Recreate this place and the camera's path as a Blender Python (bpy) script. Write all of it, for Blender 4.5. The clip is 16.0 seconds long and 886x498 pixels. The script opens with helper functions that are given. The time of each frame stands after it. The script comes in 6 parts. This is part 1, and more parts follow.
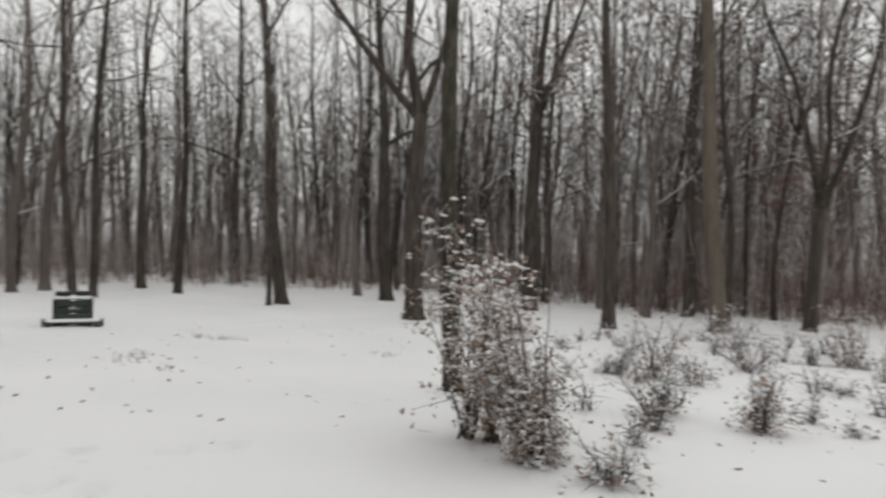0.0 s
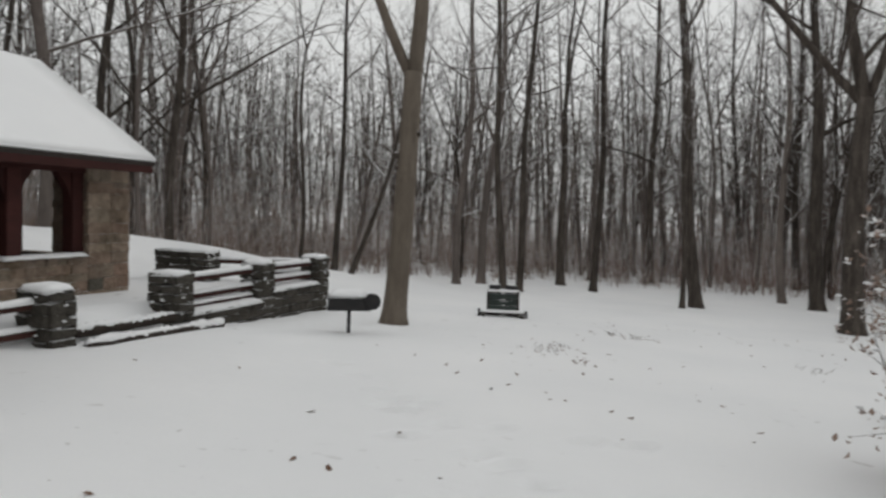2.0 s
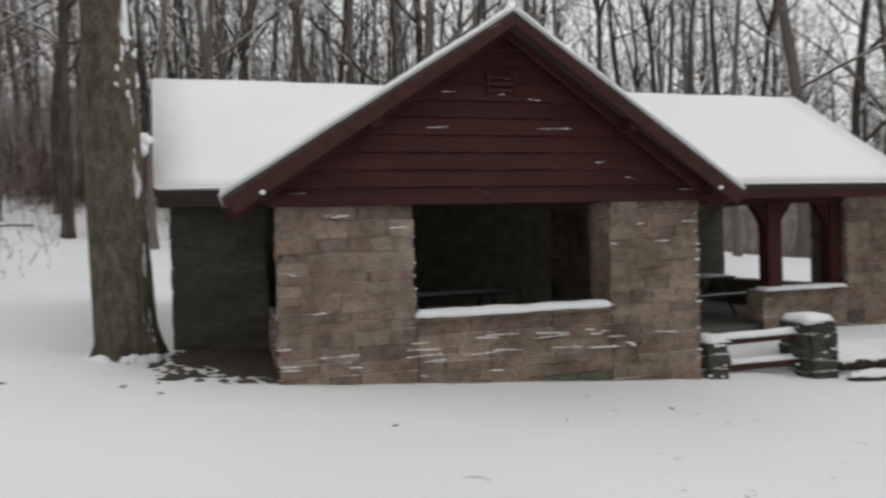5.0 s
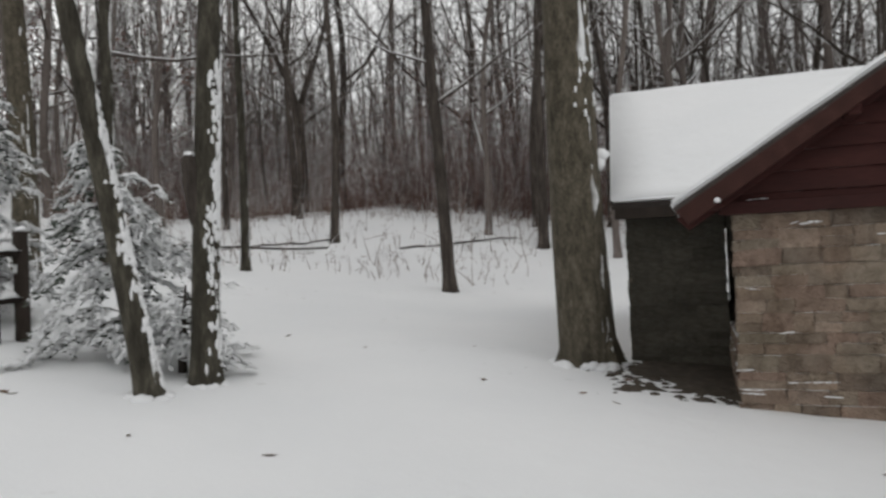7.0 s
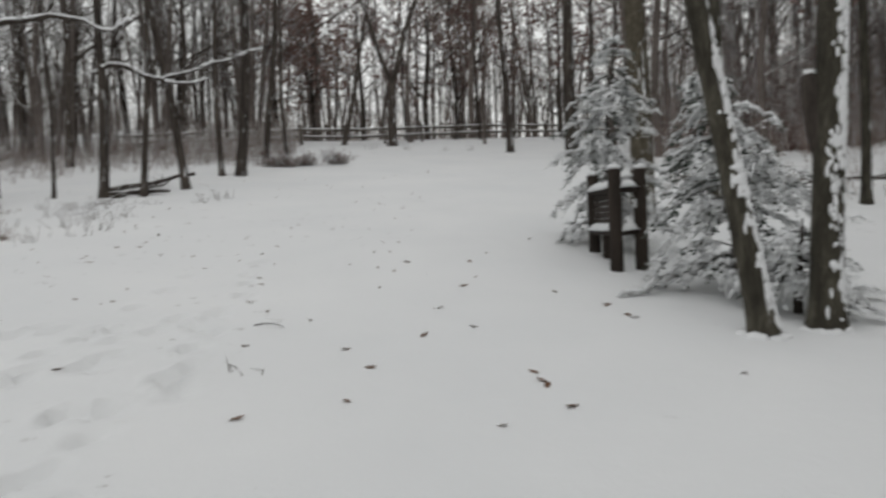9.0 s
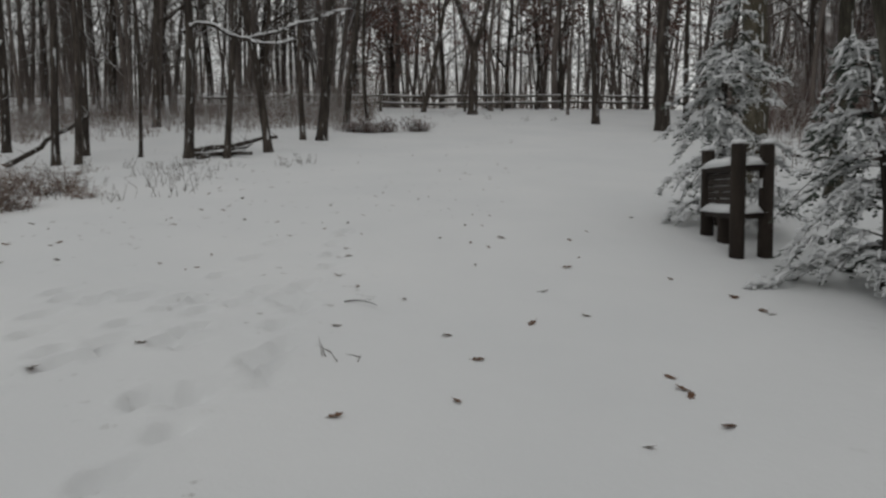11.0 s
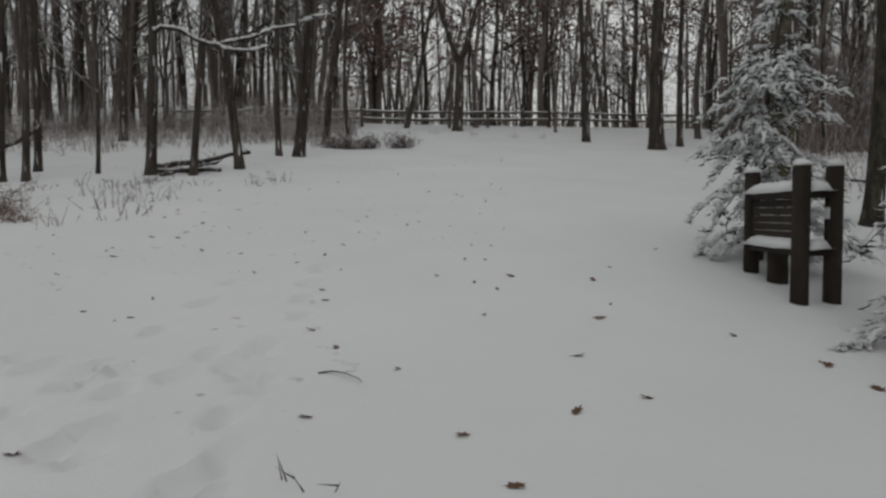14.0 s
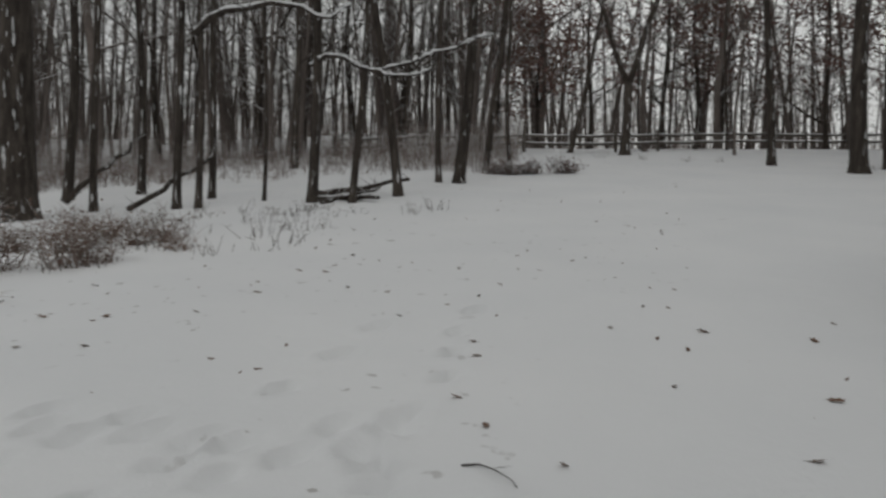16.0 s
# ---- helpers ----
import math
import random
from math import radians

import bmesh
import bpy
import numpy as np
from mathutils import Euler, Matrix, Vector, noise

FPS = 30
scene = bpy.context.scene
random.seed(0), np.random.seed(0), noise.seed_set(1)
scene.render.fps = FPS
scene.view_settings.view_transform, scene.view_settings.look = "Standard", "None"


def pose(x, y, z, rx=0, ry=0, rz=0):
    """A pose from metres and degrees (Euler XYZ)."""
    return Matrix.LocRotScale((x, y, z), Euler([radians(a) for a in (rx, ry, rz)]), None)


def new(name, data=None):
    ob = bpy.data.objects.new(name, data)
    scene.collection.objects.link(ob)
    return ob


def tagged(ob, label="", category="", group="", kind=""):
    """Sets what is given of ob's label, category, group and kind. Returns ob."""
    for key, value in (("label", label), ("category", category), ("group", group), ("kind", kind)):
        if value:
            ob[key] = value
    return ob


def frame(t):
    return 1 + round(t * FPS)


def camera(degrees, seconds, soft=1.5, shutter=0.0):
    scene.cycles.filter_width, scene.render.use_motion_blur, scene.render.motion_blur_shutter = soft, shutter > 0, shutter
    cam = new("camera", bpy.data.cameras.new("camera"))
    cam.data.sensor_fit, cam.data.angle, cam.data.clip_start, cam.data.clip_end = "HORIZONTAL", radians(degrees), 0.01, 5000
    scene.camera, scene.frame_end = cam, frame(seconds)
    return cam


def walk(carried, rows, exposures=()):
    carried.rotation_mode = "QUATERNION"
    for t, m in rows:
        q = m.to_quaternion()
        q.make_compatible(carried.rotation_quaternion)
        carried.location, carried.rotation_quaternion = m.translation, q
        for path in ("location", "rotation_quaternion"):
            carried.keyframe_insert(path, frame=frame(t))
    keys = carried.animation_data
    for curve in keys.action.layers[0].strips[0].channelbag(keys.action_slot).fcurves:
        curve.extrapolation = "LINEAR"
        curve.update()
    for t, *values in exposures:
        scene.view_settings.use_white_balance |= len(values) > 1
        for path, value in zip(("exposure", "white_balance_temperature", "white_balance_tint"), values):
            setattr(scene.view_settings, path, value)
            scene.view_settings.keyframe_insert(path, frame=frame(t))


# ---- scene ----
cam = camera(62.73, 16.0, soft=2.6, shutter=0.27)
PATH = [
    (0.0, pose(-0.002, -0.003, 1.649, 88.03, -2.25, 0.19)),
    (0.5, pose(0.006, -0.007, 1.656, 87.44, -3.34, 12.90)),
    (1.0, pose(0.010, 0.012, 1.653, 87.01, -2.86, 19.68)),
    (1.5, pose(0.030, -0.001, 1.646, 87.04, -2.24, 24.93)),
    (2.0, pose(0.001, 0.009, 1.644, 86.95, -1.86, 32.01)),
    (2.5, pose(-0.002, 0.000, 1.644, 87.02, -0.36, 38.70)),
    (3.0, pose(-0.020, -0.003, 1.642, 86.77, 0.52, 43.19)),
    (3.5, pose(-0.033, -0.002, 1.638, 87.28, 1.37, 48.38)),
    (4.0, pose(0.010, 0.019, 1.652, 87.89, 0.29, 59.01)),
    (4.5, pose(0.000, -0.008, 1.669, 88.29, 1.01, 73.20)),
    (5.0, pose(0.022, -0.023, 1.659, 89.23, 1.73, 86.95)),
    (5.2, pose(0.004, -0.021, 1.662, 89.43, 2.67, 91.63)),
    (7.3, pose(-0.233, 0.045, 1.712, 91.49, 2.46, 126.41)),
    (7.5, pose(-0.237, 0.038, 1.718, 91.81, 2.69, 129.04)),
    (8.0, pose(-0.228, -0.037, 1.741, 91.62, 2.73, 138.70)),
    (8.5, pose(-0.299, -0.158, 1.717, 90.55, 2.42, 153.40)),
    (9.0, pose(-0.320, -0.293, 1.686, 88.03, 2.52, 167.49)),
    (9.5, pose(-0.266, -0.391, 1.682, 86.16, 1.11, 176.46)),
    (10.0, pose(-0.197, -0.596, 1.688, 85.92, 1.48, 177.96)),
    (10.2, pose(-0.172, -0.690, 1.692, 85.70, 0.73, 173.34)),
    (12.3, pose(-0.040, -1.800, 1.806, 87.86, 0.45, 173.00)),
    (12.5, pose(-0.039, -1.917, 1.813, 88.73, 0.73, 173.65)),
    (13.0, pose(-0.070, -2.212, 1.820, 88.87, 0.26, 173.56)),
    (13.5, pose(-0.041, -2.580, 1.874, 89.08, 1.13, 174.25)),
    (14.0, pose(-0.106, -2.888, 1.873, 87.15, 0.09, 171.48)),
    (14.5, pose(-0.164, -3.194, 1.920, 88.44, 0.00, 172.97)),
    (15.0, pose(-0.145, -3.557, 1.942, 89.51, 1.09, 173.36)),
    (15.5, pose(-0.122, -3.875, 1.948, 88.64, 0.16, 177.42)),
    (16.0, pose(-0.154, -4.116, 2.007, 89.04, -0.65, -175.95)),
]
walk(cam, PATH, [(0.0, 0.08, 6640, 9), (0.5, 0.05, 6580, 9), (1.0, 0.05, 6550, 8.5), (2.0, -0.15, 6520, 8.2), (3.0, -0.2, 6500, 8), (4.0, -0.25, 6500, 8.5), (4.5, -0.2, 6500, 8.5), (5.0, 0.12, 6500, 9), (5.2, 0.2, 6500, 9), (7.5, -0.12, 6500, 9), (8.8, -0.22, 6500, 8), (9.5, -0.6, 6500, 7.7), (10.0, -0.75, 6500, 7.5), (12.5, -0.83, 6500, 7.5), (16.0, -0.83, 6500, 7.5)])

# ---- sky and sun: overcast winter day ----
world = bpy.data.worlds.new("overcast_sky")
scene.world = world
world.use_nodes = True
wn, wl = world.node_tree.nodes, world.node_tree.links
wn.clear()
sky = wn.new("ShaderNodeTexSky")
sky.sky_type, sky.sun_disc = "NISHITA", False
sky.sun_elevation, sky.sun_rotation = radians(38), radians(200)
sky.air_density, sky.dust_density = 1.0, 4.0
pale = wn.new("ShaderNodeHueSaturation")
pale.inputs["Saturation"].default_value = 0.12
cloud = wn.new("ShaderNodeMix")
cloud.data_type = "RGBA"
cloud.inputs[0].default_value = 0.75
cloud.inputs[7].default_value = (9.3, 9.35, 9.36, 1)
wbg = wn.new("ShaderNodeBackground")
wbg.inputs["Strength"].default_value = 0.1
wout = wn.new("ShaderNodeOutputWorld")
wl.new(sky.outputs[0], pale.inputs["Color"])
wl.new(pale.outputs[0], cloud.inputs[6])
wl.new(cloud.outputs[2], wbg.inputs[0])
wl.new(wbg.outputs[0], wout.inputs[0])
sun_data = bpy.data.lights.new("sun", "SUN")
sun_data.energy, sun_data.angle, sun_data.color = 0.5, radians(40), (1.0, 0.985, 0.97)
sun = new("sun", sun_data)
sun.matrix_world = pose(0, 0, 30, 52, 0, 160)


# ---- materials ----
def material(name):
    m = bpy.data.materials.new(name)
    m.use_nodes = True
    return m, m.node_tree.nodes, m.node_tree.links, m.node_tree.nodes["Principled BSDF"]


def noise_node(n, l, scale, detail=4, stretch=None, whole=False):
    co = n.new("ShaderNodeNewGeometry" if whole else "ShaderNodeTexCoord")
    t = n.new("ShaderNodeTexNoise")
    t.inputs["Scale"].default_value, t.inputs["Detail"].default_value = scale, detail
    if stretch:
        mp = n.new("ShaderNodeMapping")
        mp.inputs["Scale"].default_value = stretch
        l.new(co.outputs["Object"], mp.inputs[0])
        l.new(mp.outputs[0], t.inputs[0])
    else:
        l.new(co.outputs["Position" if whole else "Object"], t.inputs[0])
    return t.outputs["Fac"]


def ramp(n, l, src, stops):
    r = n.new("ShaderNodeValToRGB")
    while len(r.color_ramp.elements) < len(stops):
        r.color_ramp.elements.new(0.5)
    for e, (p, c) in zip(r.color_ramp.elements, stops):
        e.position, e.color = p, (*c, 1) if len(c) == 3 else c
    l.new(src, r.inputs[0])
    return r.outputs[0]


def mix(n, l, fac, a, b, mode="MIX"):
    m = n.new("ShaderNodeMix")
    m.data_type, m.blend_type = "RGBA", mode
    for sock, v in ((m.inputs[0], fac), (m.inputs[6], a), (m.inputs[7], b)):
        if isinstance(v, bpy.types.NodeSocket):
            l.new(v, sock)
        else:
            sock.default_value = v if sock == m.inputs[0] else (*v, 1)
    return m.outputs[2]


def math_node(n, l, op, a, b):
    m = n.new("ShaderNodeMath")
    m.operation, m.use_clamp = op, True
    for sock, v in ((m.inputs[0], a), (m.inputs[1], b)):
        if isinstance(v, bpy.types.NodeSocket):
            l.new(v, sock)
        else:
            sock.default_value = v
    return m.outputs[0]


def bump(n, l, bsdf, height, strength, distance):
    b = n.new("ShaderNodeBump")
    b.inputs["Strength"].default_value, b.inputs["Distance"].default_value = strength, distance
    l.new(height, b.inputs["Height"])
    l.new(b.outputs[0], bsdf.inputs["Normal"])


SNOW = (0.80, 0.805, 0.81)


def surface(name, stops, scale, rough=0.85, stretch=None, relief=0.4, depth=0.02, snow=0.0, edge=0.55, fine=8.0, wind=None, tones=None, stain=None):
    """A two-scale surface; snow: how much of its upward faces is dusted white (wind: a side that is dusted as well)."""
    m, n, l, b = material(name)
    big = noise_node(n, l, scale, 5, stretch, bool(stain))
    small = noise_node(n, l, scale * fine, 3, stretch, bool(stain))
    col = ramp(n, l, math_node(n, l, "ADD", math_node(n, l, "MULTIPLY", big, 0.65), math_node(n, l, "MULTIPLY", small, 0.35)), stops)
    info = n.new("ShaderNodeObjectInfo")
    col = mix(n, l, 0.35, col, ramp(n, l, info.outputs["Random"], [(0, (0.25, 0.25, 0.25)), (1, (0.75, 0.75, 0.75))]), "OVERLAY")
    if tones:
        col = mix(n, l, 0.75, col, ramp(n, l, info.outputs["Random"], tones), "OVERLAY")
    if stain:
        for size, stops_ in stain:
            col = mix(n, l, 1.0, col, ramp(n, l, noise_node(n, l, size, 7, None, True), stops_), "MULTIPLY")
    if snow:
        g = n.new("ShaderNodeNewGeometry")
        sep = n.new("ShaderNodeSeparateXYZ")
        l.new(g.outputs["Normal"], sep.inputs[0])
        patch = noise_node(n, l, 2.2 if scale < 20 else 6.0, 5)
        up = math_node(n, l, "ADD", sep.outputs["Z"], 0.0)
        if wind:
            dot = n.new("ShaderNodeVectorMath")
            dot.operation = "DOT_PRODUCT"
            dot.inputs[1].default_value = wind
            l.new(g.outputs["Normal"], dot.inputs[0])
            fleck = ramp(n, l, noise_node(n, l, 11.0, 8, (1, 1, 0.14)), [(0.56, (0, 0, 0)), (0.62, (1, 1, 1))])
            side = math_node(n, l, "MULTIPLY", math_node(n, l, "MULTIPLY", dot.outputs["Value"], fleck), 0.9)
            up = math_node(n, l, "MAXIMUM", up, side)
        cover = math_node(n, l, "ADD", up, math_node(n, l, "MULTIPLY", math_node(n, l, "SUBTRACT", patch, 0.35), 0.6))
        fac = ramp(n, l, cover, [(edge, (0, 0, 0)), (min(edge + 0.14, 1), (snow, snow, snow))])
        col = mix(n, l, fac, col, SNOW)
    l.new(col, b.inputs["Base Color"])
    b.inputs["Roughness"].default_value = rough
    b.inputs["Specular IOR Level"].default_value = 0.25
    bump(n, l, b, math_node(n, l, "ADD", math_node(n, l, "MULTIPLY", big, 0.6), math_node(n, l, "MULTIPLY", small, 0.4)), relief, depth)
    return m


def snow_material(name, litter=0.0):
    m, n, l, b = material(name)
    big = noise_node(n, l, 0.35, 3)
    mid = noise_node(n, l, 3.0, 4)
    fine = noise_node(n, l, 45.0, 3)
    col = ramp(n, l, big, [(0.3, (0.77, 0.775, 0.785)), (0.7, (0.82, 0.82, 0.825))])
    if litter:
        bits = ramp(n, l, noise_node(n, l, 5.0, 9), [(0.66, (0, 0, 0)), (0.70, (1, 1, 1))])
        where = ramp(n, l, noise_node(n, l, 0.22, 3), [(0.48, (0, 0, 0)), (0.64, (1, 1, 1))])
        col = mix(n, l, math_node(n, l, "MULTIPLY", math_node(n, l, "MULTIPLY", bits, where), litter), col, (0.16, 0.13, 0.10))
    l.new(col, b.inputs["Base Color"])
    b.inputs["Roughness"].default_value = 0.75
    b.inputs["Specular IOR Level"].default_value = 0.2
    h = math_node(n, l, "ADD", math_node(n, l, "MULTIPLY", mid, 0.8), math_node(n, l, "MULTIPLY", fine, 0.15))
    bump(n, l, b, h, 0.35, 0.05)
    return m


M_SNOW = snow_material("fallen_snow", 0.5)
M_CAP = snow_material("snow_cap")
M_BARK = surface("grey_brown_bark", [(0.3, (0.018, 0.015, 0.012)), (0.5, (0.057, 0.047, 0.040)), (0.72, (0.12, 0.102, 0.087))], 8, 0.95, (1, 1, 0.18), 0.9, 0.03, 0.9, 0.83, 6.0, (-0.4, 0.9, 0.3))
M_BARK_TAN = surface("smooth_tan_bark", [(0.25, (0.09, 0.073, 0.058)), (0.6, (0.16, 0.133, 0.107)), (0.85, (0.23, 0.198, 0.166))], 6, 0.9, (1, 1, 0.25), 0.6, 0.02, 0.9, 0.8, 6.0)
M_BARK_MOSS = surface("mossy_dark_bark", [(0.3, (0.018, 0.016, 0.012)), (0.5, (0.05, 0.045, 0.034)), (0.72, (0.125, 0.115, 0.09))], 10, 0.95, (1, 1, 0.25), 1.0, 0.05, 0.95, 0.62, 5.0, (-0.75, 0.65, 0.2))
M_BARK_OLD = surface("furrowed_olive_bark", [(0.3, (0.030, 0.026, 0.018)), (0.5, (0.072, 0.062, 0.045)), (0.72, (0.135, 0.118, 0.09))], 11, 0.95, (1, 1, 0.4), 0.8, 0.045, 0.95, 0.8, 4.0, (0.1, 0.95, 0.2))
M_TWIG = surface("bare_twigs", [(0.2, (0.05, 0.041, 0.036)), (0.6, (0.10, 0.082, 0.073)), (0.9, (0.17, 0.146, 0.132))], 3, 0.95, None, 0.2, 0.01, 0.85, 0.40)
# paler than the near bark: haze of distance mixed into the colour
M_FAR_HAZE = surface("hazed_far_bark", [(0.25, (0.075, 0.063, 0.056)), (0.55, (0.145, 0.122, 0.11)), (0.85, (0.25, 0.218, 0.2))], 1.5, 0.95, (1, 1, 0.3), 0.2, 0.02, 0.85, 0.62)
# brown brush, likewise lightened somewhat to stand for haze
M_BRUSH = surface("brown_brush", [(0.2, (0.13, 0.092, 0.076)), (0.55, (0.24, 0.178, 0.148)), (0.85, (0.36, 0.285, 0.245))], 1.2, 0.95, None, 0.2, 0.01, 0.8, 0.78)
M_BRUSH_RED = surface("russet_brush", [(0.2, (0.12, 0.074, 0.064)), (0.55, (0.22, 0.14, 0.12)), (0.85, (0.32, 0.22, 0.195))], 1.2, 0.95, None, 0.2, 0.01, 0.8, 0.78)
M_LEAF_RED = surface("withered_red_leaves", [(0.25, (0.11, 0.065, 0.057)), (0.55, (0.185, 0.115, 0.10)), (0.85, (0.31, 0.22, 0.19))], 2.5, 0.8, None, 0.2, 0.01, 0.85, 0.8)
M_LEAF_BROWN = surface("withered_brown_leaves", [(0.25, (0.18, 0.125, 0.10)), (0.55, (0.31, 0.22, 0.175)), (0.85, (0.44, 0.33, 0.26))], 4, 0.8, None, 0.3, 0.01, 0.9, 0.66)
M_LITTER = surface("fallen_oak_leaf", [(0.25, (0.075, 0.04, 0.026)), (0.55, (0.15, 0.082, 0.05)), (0.85, (0.26, 0.16, 0.10))], 14, 0.7, None, 0.3, 0.004)
M_NEEDLE = surface("hemlock_needles", [(0.25, (0.045, 0.058, 0.046)), (0.55, (0.085, 0.10, 0.08)), (0.85, (0.13, 0.145, 0.12))], 5, 0.8, None, 0.2, 0.01, 0.9, 0.48)
STAINS = [(1.3, [(0.34, (0.62, 0.6, 0.55)), (0.52, (1, 1, 1)), (0.7, (1.0, 0.93, 0.89))]), (11.0, [(0.34, (0.72, 0.7, 0.68)), (0.5, (1, 1, 1))])]
M_STONE = surface("tan_sandstone", [(0.2, (0.14, 0.112, 0.092)), (0.5, (0.235, 0.193, 0.160)), (0.8, (0.36, 0.305, 0.258))], 5.0, 0.95, None, 1.0, 0.07, 0.9, 0.80, 8.0, None, [(0.0, (0.36, 0.35, 0.33)), (0.25, (0.60, 0.55, 0.49)), (0.45, (0.52, 0.43, 0.40)), (0.65, (0.44, 0.45, 0.41)), (0.85, (0.62, 0.59, 0.54)), (1.0, (0.40, 0.36, 0.34))], STAINS)
# mossy damp stone; its colour also carries shade under eaves and indoors
M_STONE_DAMP_SHADE = surface("mossy_damp_shaded_stone", [(0.2, (0.06, 0.055, 0.043)), (0.5, (0.12, 0.109, 0.088)), (0.8, (0.2, 0.184, 0.153))], 4.5, 0.9, None, 1.0, 0.05)
M_STONE_DARK = surface("dark_field_stone", [(0.2, (0.04, 0.036, 0.03)), (0.5, (0.085, 0.076, 0.064)), (0.8, (0.16, 0.145, 0.125))], 5, 0.95, None, 1.0, 0.06, 0.95, 0.58)
M_MORTAR = surface("old_mortar", [(0.2, (0.14, 0.115, 0.093)), (0.6, (0.23, 0.19, 0.156)), (0.9, (0.32, 0.272, 0.23))], 9, 0.95, None, 0.6, 0.02)
M_RED = surface("dark_red_painted_wood", [(0.2, (0.024, 0.008, 0.007)), (0.55, (0.045, 0.013, 0.011)), (0.85, (0.075, 0.026, 0.021))], 5, 0.75, (0.25, 1, 1), 0.4, 0.01, 0.85, 0.86)
M_TIMBER = surface("weathered_brown_timber", [(0.2, (0.015, 0.012, 0.010)), (0.55, (0.034, 0.026, 0.021)), (0.85, (0.068, 0.054, 0.045))], 6, 0.9, (1, 1, 0.2), 0.6, 0.012, 0.9, 0.8)
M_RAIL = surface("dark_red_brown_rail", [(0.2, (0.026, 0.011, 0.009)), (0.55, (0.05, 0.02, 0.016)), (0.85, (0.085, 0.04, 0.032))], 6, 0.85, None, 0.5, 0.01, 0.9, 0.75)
M_GREY = surface("grey_split_rail", [(0.2, (0.07, 0.062, 0.055)), (0.55, (0.13, 0.115, 0.10)), (0.85, (0.2, 0.18, 0.165))], 5, 0.95, None, 0.6, 0.015, 0.9, 0.7)
M_SHINGLE = surface("dark_roof_deck", [(0.2, (0.03, 0.025, 0.022)), (0.6, (0.06, 0.05, 0.045)), (0.9, (0.09, 0.08, 0.07))], 6, 0.9)
M_FLOOR = surface("concrete_slab", [(0.2, (0.07, 0.065, 0.058)), (0.6, (0.12, 0.112, 0.10)), (0.9, (0.18, 0.17, 0.155))], 3, 0.9)
M_DIRT = surface("bare_leaf_strewn_earth", [(0.2, (0.04, 0.032, 0.026)), (0.55, (0.085, 0.07, 0.055)), (0.85, (0.16, 0.13, 0.105))], 7, 0.95, None, 0.9, 0.04)
M_GREEN = surface("dark_green_painted_wood", [(0.2, (0.022, 0.03, 0.027)), (0.55, (0.04, 0.05, 0.045)), (0.85, (0.07, 0.08, 0.072))], 6, 0.7, (0.3, 1, 1), 0.3, 0.006, 0.9, 0.8)
M_GRASS = surface("dry_winter_grass", [(0.2, (0.05, 0.04, 0.03)), (0.55, (0.10, 0.08, 0.062)), (0.85, (0.17, 0.14, 0.11))], 5, 0.9, None, 0.2, 0.01)
M_IRON = surface("black_cast_iron", [(0.2, (0.012, 0.012, 0.013)), (0.6, (0.028, 0.027, 0.027)), (0.9, (0.06, 0.05, 0.045))], 9, 0.6, None, 0.3, 0.005, 0.9, 0.85)
M_STEEL = surface("dull_galvanised_steel", [(0.2, (0.2, 0.2, 0.2)), (0.6, (0.32, 0.32, 0.32)), (0.9, (0.42, 0.42, 0.42))], 8, 0.55)


